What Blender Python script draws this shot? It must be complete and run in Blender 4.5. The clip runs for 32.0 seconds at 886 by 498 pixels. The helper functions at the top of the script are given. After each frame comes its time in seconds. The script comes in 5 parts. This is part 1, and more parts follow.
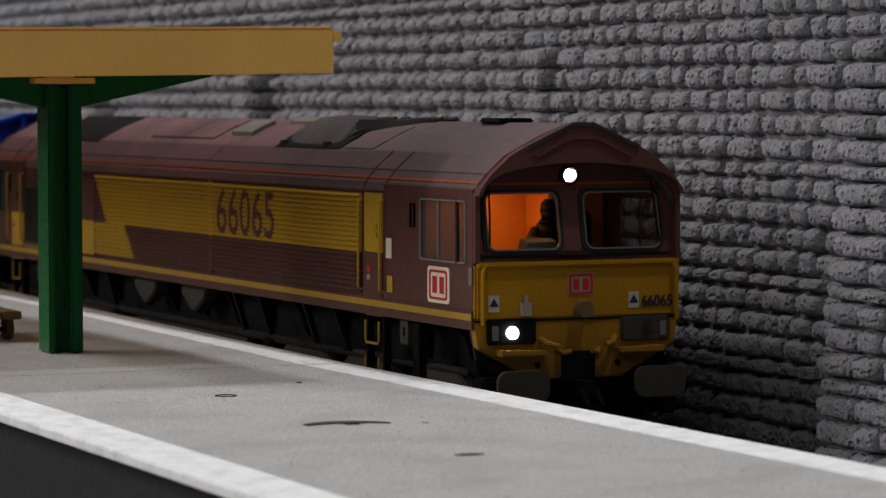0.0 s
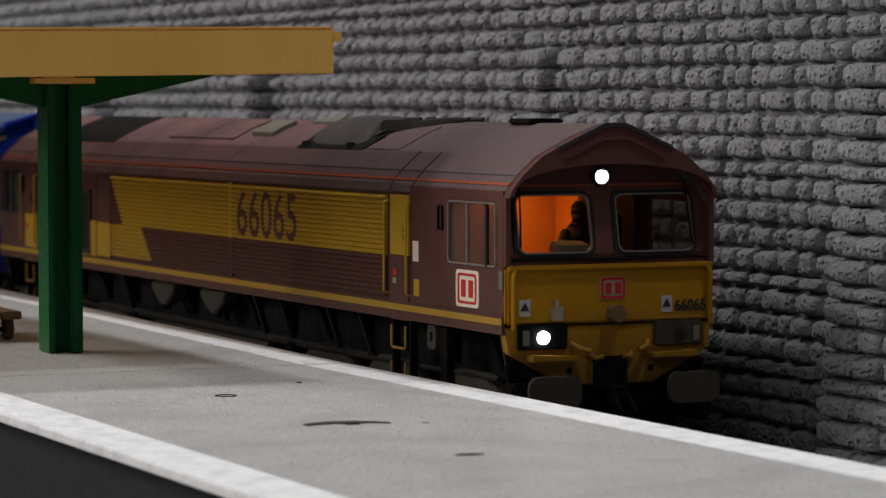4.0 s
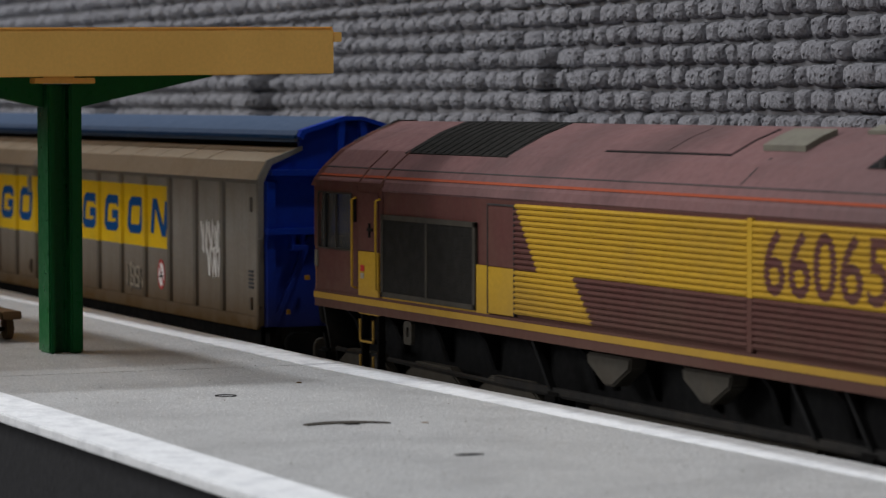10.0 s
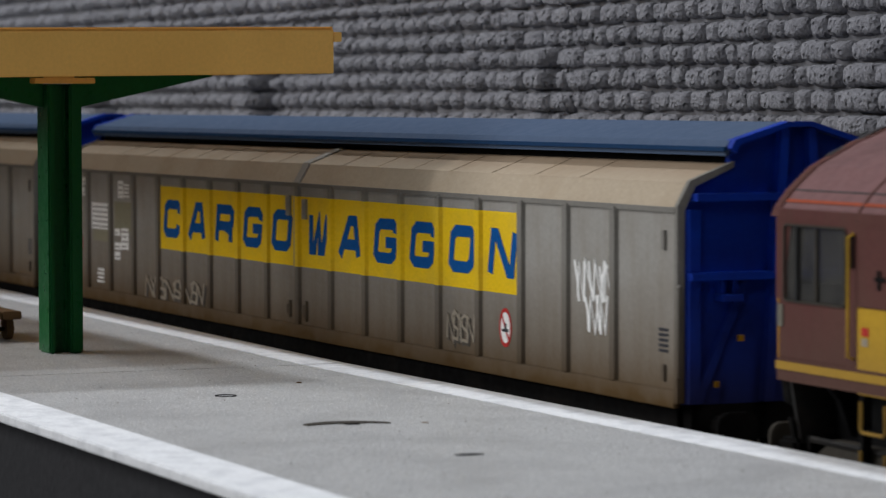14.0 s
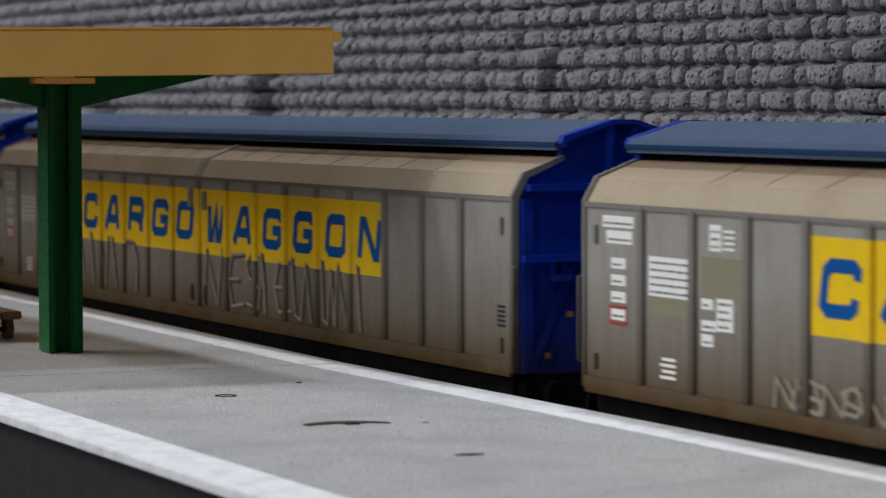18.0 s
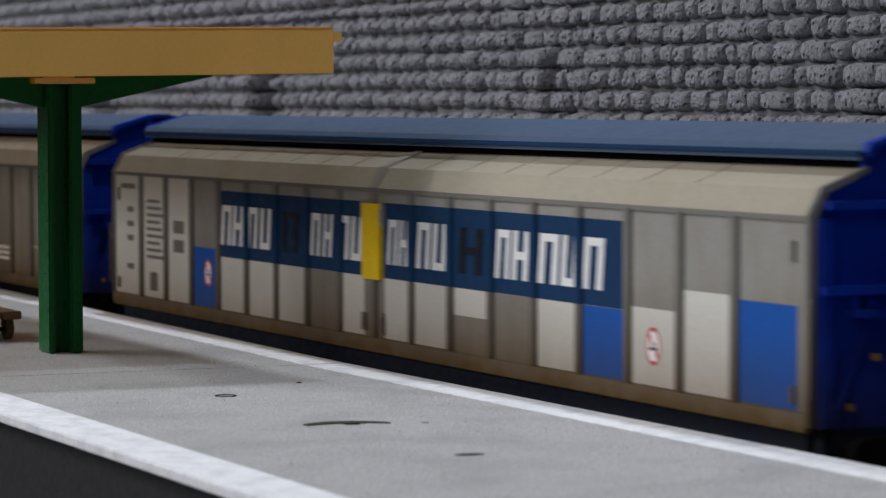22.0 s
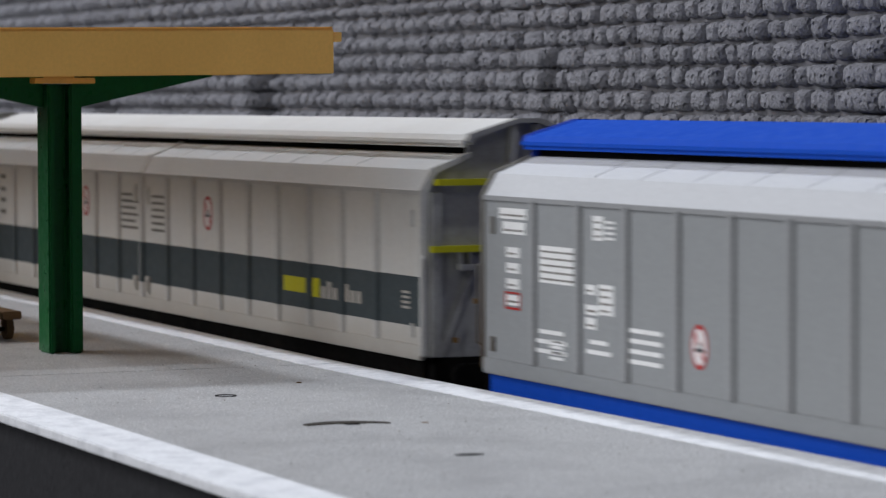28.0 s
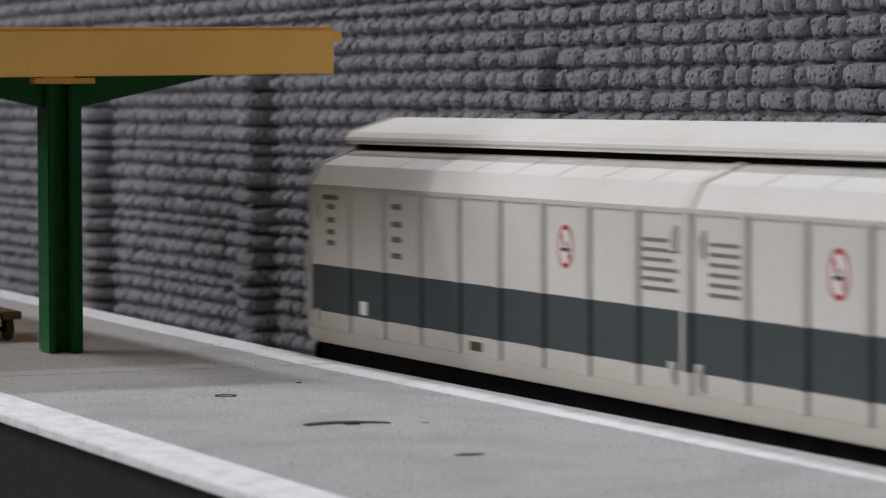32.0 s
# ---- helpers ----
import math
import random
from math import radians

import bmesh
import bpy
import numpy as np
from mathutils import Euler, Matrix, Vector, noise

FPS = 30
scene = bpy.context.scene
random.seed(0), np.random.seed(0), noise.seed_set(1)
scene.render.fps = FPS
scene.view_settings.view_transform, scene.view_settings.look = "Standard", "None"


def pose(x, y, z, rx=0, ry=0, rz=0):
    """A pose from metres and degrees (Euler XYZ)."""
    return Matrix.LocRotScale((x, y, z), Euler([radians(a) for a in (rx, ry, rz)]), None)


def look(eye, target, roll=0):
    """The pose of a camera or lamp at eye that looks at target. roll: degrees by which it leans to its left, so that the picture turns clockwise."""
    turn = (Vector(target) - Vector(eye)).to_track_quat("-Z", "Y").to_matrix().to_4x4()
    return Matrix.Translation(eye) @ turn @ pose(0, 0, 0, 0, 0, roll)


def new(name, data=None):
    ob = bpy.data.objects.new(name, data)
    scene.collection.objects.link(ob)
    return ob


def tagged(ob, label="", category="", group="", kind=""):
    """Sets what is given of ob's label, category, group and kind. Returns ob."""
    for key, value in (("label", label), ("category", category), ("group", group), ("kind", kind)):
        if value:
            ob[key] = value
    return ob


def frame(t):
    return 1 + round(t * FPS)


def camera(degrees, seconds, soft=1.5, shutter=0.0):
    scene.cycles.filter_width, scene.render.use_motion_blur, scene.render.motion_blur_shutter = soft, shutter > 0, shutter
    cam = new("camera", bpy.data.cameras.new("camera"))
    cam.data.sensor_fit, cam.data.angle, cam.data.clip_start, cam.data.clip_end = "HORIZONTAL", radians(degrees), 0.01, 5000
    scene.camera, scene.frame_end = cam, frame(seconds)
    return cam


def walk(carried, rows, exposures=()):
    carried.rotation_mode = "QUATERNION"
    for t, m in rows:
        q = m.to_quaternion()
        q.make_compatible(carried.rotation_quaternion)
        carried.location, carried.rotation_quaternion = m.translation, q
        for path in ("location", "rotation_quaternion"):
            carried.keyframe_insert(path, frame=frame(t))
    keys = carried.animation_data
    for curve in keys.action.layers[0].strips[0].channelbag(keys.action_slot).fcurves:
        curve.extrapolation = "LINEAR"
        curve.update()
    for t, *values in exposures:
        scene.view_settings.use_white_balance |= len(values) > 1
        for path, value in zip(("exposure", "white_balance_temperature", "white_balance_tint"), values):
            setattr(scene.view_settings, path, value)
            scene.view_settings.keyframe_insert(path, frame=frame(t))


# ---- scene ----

# ---- camera ----
EYE = Vector((0.50688, -0.21209, 0.05604))
AIM = Vector((-0.91362, 0.40377, -0.04772))
cam = camera(16.0, 32.0, soft=1.3, shutter=0.5)
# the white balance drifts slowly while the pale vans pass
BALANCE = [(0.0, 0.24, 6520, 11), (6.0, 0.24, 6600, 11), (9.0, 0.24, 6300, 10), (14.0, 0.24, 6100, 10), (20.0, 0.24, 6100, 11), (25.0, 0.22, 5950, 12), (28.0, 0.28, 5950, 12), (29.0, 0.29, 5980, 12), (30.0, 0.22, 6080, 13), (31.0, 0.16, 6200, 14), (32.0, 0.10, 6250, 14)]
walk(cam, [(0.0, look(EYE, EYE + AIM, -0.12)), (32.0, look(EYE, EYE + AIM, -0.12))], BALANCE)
cam.data.dof.use_dof = True
cam.data.dof.focus_distance = 0.485
cam.data.dof.aperture_fstop = 72.0

# ---- room light ----
world = bpy.data.worlds.new("room_air")
scene.world = world
world.use_nodes = True
world.node_tree.nodes["Background"].inputs[0].default_value = (0.75, 0.8, 1.0, 1)
world.node_tree.nodes["Background"].inputs[1].default_value = 0.012


def area(name, place, aim, width, depth, watts, rgb):
    lamp = bpy.data.lights.new(name, "AREA")
    lamp.shape, lamp.size, lamp.size_y, lamp.energy, lamp.color = "RECTANGLE", width, depth, watts, rgb
    ob = new(name, lamp)
    ob.matrix_world = look(Vector(place), Vector(aim))
    return tagged(ob, kind="structure")


area("ceiling_light_far", (-0.47, 0.28, 1.32), (0.04, -0.03, 0.0), 0.14, 0.10, 5.2, (0.97, 0.98, 1.0))
area("ceiling_light_near", (0.48, 0.28, 1.32), (0.04, -0.03, 0.0), 0.14, 0.10, 3.4, (0.97, 0.98, 1.0))
area("ceiling_light_front", (-0.72, -1.03, 1.34), (0.0, 0.0, 0.04), 0.22, 0.12, 6.2, (1.0, 0.97, 0.93))
# added soft fill that weakens the canopy's shadow; no such fitting is known
area("overhead_fill", (0.1, -0.75, 1.42), (0.04, -0.03, 0.0), 1.3, 0.9, 1.8, (0.98, 0.98, 1.0))
# added broad fill from the far left; no window is known there
area("high_side_fill", (-1.6, -1.5, 1.3), (0.0, 0.0, 0.03), 1.0, 0.5, 13.0, (1.0, 0.97, 0.94))
# source placed from the wall's shade beside the locomotive; its kind is unknown
area("broad_side_light", (-0.8, -2.45, 0.95), (0.0, 0.0, 0.03), 1.4, 0.6, 19.0, (1.0, 0.97, 0.94))
# added weak fill for faces towards the camera, with no known source
area("front_fill", (1.5, -1.3, 1.25), (0.0, -0.02, 0.04), 1.0, 0.6, 3.0, (1.0, 0.96, 0.9))
MM = 0.001


# ---- materials ----
def material(name, rgb, rough=0.5, metal=0.0, grain=0.07, grain_mm=0.6, stain=None, stain_mm=6.0, stain_amount=0.5, bump=0.0, bump_mm=0.4, z_film=None, spec=0.12, pits=0.0, streak=None, soot=None):
    """Paint, plastic or stone: fine grain, larger stains, fine relief; the film by height (rgb, z0, z1, amount) fades
    from z0 to z1, as spray thrown up from the track on the sides and a darker top on the cant rails, soot=(rgb, x0, x1,
    amount) a film of exhaust that thickens from x0 to x1."""
    m = bpy.data.materials.new(name)
    m.use_nodes = True
    nodes, links = m.node_tree.nodes, m.node_tree.links
    shader = nodes["Principled BSDF"]
    shader.inputs["Roughness"].default_value, shader.inputs["Metallic"].default_value = rough, metal
    shader.inputs["Specular IOR Level"].default_value = spec
    where = nodes.new("ShaderNodeTexCoord").outputs["Object"]

    def noise_at(mm, detail=3.0):
        n = nodes.new("ShaderNodeTexNoise")
        n.inputs["Scale"].default_value, n.inputs["Detail"].default_value = 1.0 / (mm * MM), detail
        links.new(where, n.inputs["Vector"])
        return n.outputs["Fac"]

    def mixed(a, b, fac):
        x = nodes.new("ShaderNodeMix")
        x.data_type = "RGBA"
        for socket, value in ((x.inputs[6], a), (x.inputs[7], b)):
            if isinstance(value, tuple):
                socket.default_value = (*value, 1)
            else:
                links.new(value, socket)
        if isinstance(fac, float):
            x.inputs[0].default_value = fac
        else:
            links.new(fac, x.inputs[0])
        return x.outputs[2]

    def ramp(fac, lo, hi, a=0.0, b=1.0):
        r = nodes.new("ShaderNodeMapRange")
        for i, v in enumerate((lo, hi, a, b)):
            r.inputs[i + 1].default_value = v
        links.new(fac, r.inputs[0])
        return r.outputs[0]

    dark = tuple(c * (1 - grain) for c in rgb)
    light = tuple(min(1.0, c * (1 + grain)) for c in rgb)
    colour = mixed(dark, light, ramp(noise_at(grain_mm), 0.3, 0.7))
    if stain:
        colour = mixed(colour, stain, ramp(noise_at(stain_mm, 6.0), 0.45, 0.75, 0.0, stain_amount))
    if streak:
        squash = nodes.new("ShaderNodeMapping")
        squash.inputs["Scale"].default_value = (1.0, 1.0, 0.08)
        links.new(where, squash.inputs["Vector"])
        runs = nodes.new("ShaderNodeTexNoise")
        runs.inputs["Scale"].default_value, runs.inputs["Detail"].default_value = 1.0 / (1.6 * MM), 4.0
        links.new(squash.outputs[0], runs.inputs["Vector"])
        colour = mixed(colour, streak[0], ramp(runs.outputs["Fac"], 0.45, 0.8, 0.0, streak[1]))
    for film, axis in ((z_film, 2), (soot, 0)):
        if film:
            split = nodes.new("ShaderNodeSeparateXYZ")
            links.new(where, split.inputs[0])
            ends = (film[3], 0.0) if axis == 2 else (0.0, film[3])
            mul = nodes.new("ShaderNodeMath")
            mul.operation = "MULTIPLY"
            links.new(ramp(split.outputs[axis], film[1] * MM, film[2] * MM, *ends), mul.inputs[0])
            links.new(ramp(noise_at(5.0, 6.0), 0.2, 0.75, 0.85, 1.0), mul.inputs[1])
            colour = mixed(colour, film[0], mul.outputs[0])
    links.new(colour, shader.inputs["Base Color"])
    links.new(ramp(noise_at(grain_mm * 3), 0.3, 0.7, max(0.05, rough - 0.1), min(1.0, rough + 0.1)), shader.inputs["Roughness"])
    if bump:
        b = nodes.new("ShaderNodeBump")
        b.inputs["Strength"].default_value, b.inputs["Distance"].default_value = 1.0, bump * MM
        height = noise_at(bump_mm, 6.0)
        if pits:
            cells = nodes.new("ShaderNodeTexVoronoi")
            cells.inputs["Scale"].default_value = 1.0 / (pits * MM)
            links.new(where, cells.inputs["Vector"])
            hollow = ramp(cells.outputs["Distance"], 0.12, 0.38, -0.55, 0.0)
            total = nodes.new("ShaderNodeMath")
            links.new(height, total.inputs[0])
            links.new(hollow, total.inputs[1])
            height = total.outputs[0]
        links.new(height, b.inputs["Height"])
        links.new(b.outputs[0], shader.inputs["Normal"])
    return m


def glow(name, rgb, strength):
    m = bpy.data.materials.new(name)
    m.use_nodes = True
    s = m.node_tree.nodes["Principled BSDF"]
    s.inputs["Base Color"].default_value = (*rgb, 1)
    s.inputs["Emission Color"].default_value, s.inputs["Emission Strength"].default_value = (*rgb, 1), strength
    return m


def glazing(name, rough=0.03):
    m = bpy.data.materials.new(name)
    m.use_nodes = True
    s = m.node_tree.nodes["Principled BSDF"]
    s.inputs["Base Color"].default_value = (0.93, 0.95, 0.95, 1)
    s.inputs["Transmission Weight"].default_value, s.inputs["Roughness"].default_value, s.inputs["IOR"].default_value = 1.0, rough, 1.05
    return m


def see_through(m, amount):
    """Makes a plastic pane partly clear."""
    m.node_tree.nodes["Principled BSDF"].inputs["Alpha"].default_value = amount


BROWN = (0.088, 0.055, 0.024)
M_MAROON = material("maroon_paint", (0.105, 0.043, 0.038), 0.68, spec=0.05, stain=(0.12, 0.068, 0.05), stain_amount=0.45, stain_mm=14, z_film=((0.075, 0.05, 0.036), 20, 32, 0.6), streak=((0.085, 0.05, 0.038), 0.4))
# base lighter than the body's maroon: overhead light is put into the colour
M_MAROON_ROOF = material("maroon_roof_lit_paint", (0.17, 0.09, 0.088), 0.75, stain=(0.045, 0.034, 0.034), stain_amount=0.9, stain_mm=30, spec=0.12, streak=((0.09, 0.05, 0.05), 0.4), soot=((0.085, 0.07, 0.072), 5.0, 75.0, 0.72))
M_GOLD = material("yellow_livery_paint", (0.46, 0.28, 0.027), 0.68, spec=0.05, stain=(0.32, 0.2, 0.05), stain_amount=0.5, stain_mm=12, z_film=((0.17, 0.1, 0.045), 20, 30, 0.6))
M_NOSE = material("yellow_warning_paint", (0.37, 0.18, 0.008), 0.5, stain=(0.24, 0.13, 0.025), stain_amount=0.3, z_film=((0.1, 0.055, 0.02), 12, 25, 0.9))
M_ORANGE_LINE = material("orange_line_paint", (0.29, 0.07, 0.036), 0.9, spec=0.05)
M_SOOT = material("sooty_roof_metal", (0.035, 0.032, 0.032), 0.75, spec=0.15, stain=(0.08, 0.07, 0.065), stain_amount=0.5)
M_SILENCER = material("sooty_grey_silencer", (0.062, 0.052, 0.049), 0.75, stain=(0.035, 0.03, 0.03), stain_amount=0.6, stain_mm=10)
M_HATCH = material("worn_grey_hatch", (0.16, 0.15, 0.12), 0.8, spec=0.1, stain=(0.1, 0.09, 0.08), stain_amount=0.6, stain_mm=3)
M_MESH = material("black_mesh_grille", (0.016, 0.015, 0.013), 0.8, spec=0.08, bump=0.25, bump_mm=0.35)
M_FRAME = material("grimy_black_underframe", (0.004, 0.0037, 0.0034), 0.9, stain=(0.013, 0.0105, 0.0085), stain_amount=0.6, stain_mm=5, spec=0.08)
M_GRIME = material("oily_grey_grime", (0.045, 0.04, 0.032), 0.8, stain=(0.06, 0.05, 0.038), stain_amount=0.6, stain_mm=4, spec=0.15)
M_CHASSIS = material("oily_brown_black_chassis", (0.009, 0.008, 0.007), 0.7, stain=(0.03, 0.024, 0.018), stain_amount=0.6, stain_mm=4, spec=0.25)
M_BEAD = material("dull_metal_window_bead", (0.16, 0.15, 0.14), 0.4, 0.5)
M_OLIVE = material("olive_grey_patch_paint", (0.24, 0.225, 0.155), 0.7, spec=0.03)
M_BLACK = material("black_plastic", (0.004, 0.004, 0.0042), 0.7, spec=0.12)
M_RUBBER = material("black_window_rubber", (0.02, 0.02, 0.02), 0.5)
M_SILVER = material("silver_window_frame", (0.27, 0.27, 0.265), 0.4, 0.5)
M_RED = material("red_print", (0.42, 0.028, 0.025), 0.5)
M_WHITE = material("white_print", (0.8, 0.8, 0.78), 0.5)
M_CREAM = material("cream_print", (0.72, 0.62, 0.5), 0.5)
M_GREY_PLATE = material("faded_grey_print", (0.44, 0.41, 0.36), 0.55)
M_FADED = material("faded_pale_paint", (0.3, 0.26, 0.2), 0.6)
M_DARKPRINT = material("dark_print", (0.03, 0.03, 0.035), 0.5)
# leading cab only: the orange of the lamplight is put into the tan
M_CAB_LIT = material("cab_interior_lamplit_tan", (0.75, 0.32, 0.08), 0.6)
M_CABGREY = material("cab_desk_grey", (0.3, 0.28, 0.26), 0.6)
M_FIGURE = material("dark_moulded_figure", (0.014, 0.012, 0.014), 0.6)
M_GLASS = glazing("clear_plastic_glazing")
# cab side panes: their grey reflections are painted as a half-opaque, mottled colour
M_SHEEN_PANE = material("grey_reflection_glazing", (0.07, 0.068, 0.062), 0.12, spec=0.4, stain=(0.03, 0.03, 0.032), stain_mm=5, stain_amount=0.8)
see_through(M_SHEEN_PANE, 0.65)
M_LAMP = glow("white_headlamp_light", (1.0, 0.97, 1.0), 14.0)
M_CABLAMP = glow("warm_cab_light", (1.0, 0.42, 0.1), 6.0)
M_STEEL = material("worn_rail_steel", (0.28, 0.25, 0.22), 0.35, 0.9)
M_GREY_SIDE = material("weathered_grey_sheet", (0.31, 0.298, 0.272), 0.7, spec=0.01, stain=(0.2, 0.175, 0.14), stain_amount=0.4, stain_mm=12, z_film=(BROWN, 15, 33, 1.1), streak=((0.19, 0.155, 0.12), 0.28))
M_BROWN_SIDE = material("grimy_brown_sheet", (0.35, 0.325, 0.28), 0.7, spec=0.01, stain=(0.17, 0.14, 0.11), stain_amount=0.4, stain_mm=12, z_film=((0.085, 0.05, 0.02), 15, 36, 1.1), streak=((0.15, 0.115, 0.085), 0.3))
# on these two cant rails the film by height darkens towards the upper edge
M_BEIGE_TOP = material("dusty_beige_cant_rail", (0.4, 0.33, 0.24), 0.75, stain=(0.3, 0.22, 0.14), stain_amount=0.6, stain_mm=16, spec=0.12, z_film=((0.24, 0.17, 0.11), 47.4, 44.4, 0.9))
M_GREY_TOP = material("dusty_grey_cant_rail", (0.36, 0.325, 0.25), 0.7, spec=0.12, stain=(0.3, 0.25, 0.17), stain_amount=0.6, stain_mm=16, z_film=((0.27, 0.24, 0.18), 47.4, 44.4, 0.7))
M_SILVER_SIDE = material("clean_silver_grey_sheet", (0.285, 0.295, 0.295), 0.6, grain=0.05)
# same silver as the side, with the shoulder's highlight put into a lighter colour
M_SILVER_TOP_LIT = material("clean_silver_lit_cant_rail", (0.56, 0.57, 0.58), 0.7, spec=0.12, grain=0.05)
M_WHITE_SIDE = material("off_white_sheet", (0.64, 0.63, 0.59), 0.55, grain=0.04, streak=((0.5, 0.46, 0.38), 0.25), stain=(0.52, 0.5, 0.44), stain_amount=0.35, stain_mm=18, z_film=((0.3, 0.26, 0.2), 14, 24, 0.6))
M_WHITE_TOP = material("off_white_cant_rail", (0.7, 0.69, 0.66), 0.7, spec=0.12, grain=0.04, stain=(0.55, 0.52, 0.46), stain_amount=0.3, stain_mm=18)
M_PANEL_WHITE = material("white_panel_paint", (0.62, 0.6, 0.545), 0.6, spec=0.02, z_film=((0.2, 0.15, 0.1), 15, 30, 0.9))
M_BLUE = material("deep_blue_end_paint", (0.005, 0.034, 0.32), 0.5, stain=(0.01, 0.014, 0.12), stain_amount=0.5, z_film=((0.02, 0.018, 0.03), 15, 32, 0.85))
M_BLUE_ROOF = material("dusty_blue_roof_paint", (0.065, 0.095, 0.155), 0.8, spec=0.1, stain=(0.075, 0.105, 0.17), stain_amount=0.6, stain_mm=20)
M_BLUE_CLEAN = material("bright_blue_paint", (0.009, 0.07, 0.47), 0.6, spec=0.1, grain=0.05)
M_NAVY = material("navy_band_paint", (0.013, 0.04, 0.1), 0.6, spec=0.04)
M_MIDBLUE = material("mid_blue_panel_paint", (0.02, 0.09, 0.36), 0.6, spec=0.03, z_film=((0.03, 0.04, 0.07), 15, 28, 0.9))
M_LETTER_BLUE = material("blue_lettering", (0.01, 0.085, 0.29), 0.6, spec=0.02)
M_YELLOW_BAND = material("yellow_band_paint", (0.8, 0.53, 0.012), 0.6, spec=0.03, stain=(0.5, 0.36, 0.08), stain_amount=0.3)
M_NAVY_DARK = material("grimy_navy_solebar", (0.006, 0.009, 0.018), 0.6, stain=(0.016, 0.013, 0.011), stain_amount=0.6)
M_SLATE = material("slate_grey_band_paint", (0.066, 0.079, 0.083), 0.6, spec=0.04)
M_LIME = material("lime_yellow_print", (0.5, 0.47, 0.015), 0.5)
# darker than the side sheet: the ribs' shadow lines are put into this colour
M_RIB = material("shade_toned_side_rib", (0.2, 0.19, 0.17), 0.6, spec=0.02, z_film=((0.065, 0.041, 0.02), 15, 34, 1.1))
M_RIB_DARK = material("dark_sprayed_paint", (0.07, 0.06, 0.05), 0.6)
M_RIB_WHITE = material("off_white_side_rib", (0.54, 0.53, 0.5), 0.5)
M_RIB_SILVER = material("silver_side_rib", (0.3, 0.305, 0.305), 0.45)
M_GREY_END = material("mid_grey_end_paint", (0.36, 0.355, 0.335), 0.5, stain=(0.12, 0.11, 0.1), stain_amount=0.4)
M_CANOPY = material("mustard_yellow_plastic", (0.96, 0.57, 0.15), 0.5, grain=0.04, stain=(0.55, 0.3, 0.06), stain_amount=0.3, stain_mm=20, bump=0.02, bump_mm=0.8)
# thin moulded plastic that lets some light through
shader = M_CANOPY.node_tree.nodes["Principled BSDF"]
veil = M_CANOPY.node_tree.nodes.new("ShaderNodeBsdfTranslucent")
veil.inputs["Color"].default_value = (0.85, 0.6, 0.2, 1)
blend = M_CANOPY.node_tree.nodes.new("ShaderNodeMixShader")
blend.inputs[0].default_value = 0.12
M_CANOPY.node_tree.links.new(shader.outputs[0], blend.inputs[1])
M_CANOPY.node_tree.links.new(veil.outputs[0], blend.inputs[2])
M_CANOPY.node_tree.links.new(blend.outputs[0], M_CANOPY.node_tree.nodes["Material Output"].inputs["Surface"])
M_GREEN = material("dark_green_plastic", (0.008, 0.085, 0.022), 0.35, grain=0.1)
M_PLATFORM = material("grey_painted_platform", (0.46, 0.46, 0.455), 0.46, spec=0.35, grain=0.45, grain_mm=0.32, stain=(0.29, 0.29, 0.29), stain_amount=0.6, stain_mm=14, bump=0.35, bump_mm=0.4)
M_EDGE = material("chalky_white_edging", (0.81, 0.82, 0.83), 0.7, grain=0.08, stain=(0.55, 0.56, 0.58), stain_amount=0.8, stain_mm=3, bump=0.05, bump_mm=1.2)
M_GLINT = material("glassy_glint_grit", (0.9, 0.9, 0.88), 0.08, spec=1.0)
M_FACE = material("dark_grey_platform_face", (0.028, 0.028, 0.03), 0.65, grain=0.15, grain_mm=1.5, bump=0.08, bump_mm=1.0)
M_STONE = material("grey_painted_plaster_stone", (0.282, 0.284, 0.308), 0.8, grain=0.16, grain_mm=0.5, stain=(0.19, 0.19, 0.212), stain_amount=0.6, stain_mm=5, bump=1.15, bump_mm=1.0, pits=1.3)
# darker than the stone's grey: the shade of the deep joints is painted in
M_MORTAR = material("grey_shade_toned_mortar", (0.19, 0.188, 0.198), 0.85, bump=0.6, bump_mm=1.2)
M_BALLAST = material("dark_ballast", (0.05, 0.045, 0.042), 0.9, bump=0.8, bump_mm=1.6)
M_SLEEPER = material("dark_brown_sleeper", (0.05, 0.04, 0.035), 0.8)
M_WOOD = material("brown_trolley_wood", (0.16, 0.1, 0.05), 0.7, stain=(0.08, 0.05, 0.03))
M_ROOM = material("room_wall_paint", (0.2, 0.195, 0.19), 0.9, grain=0.05, grain_mm=40)
M_BOARD = material("baseboard_dark_paint", (0.03, 0.03, 0.032), 0.8, grain_mm=5)


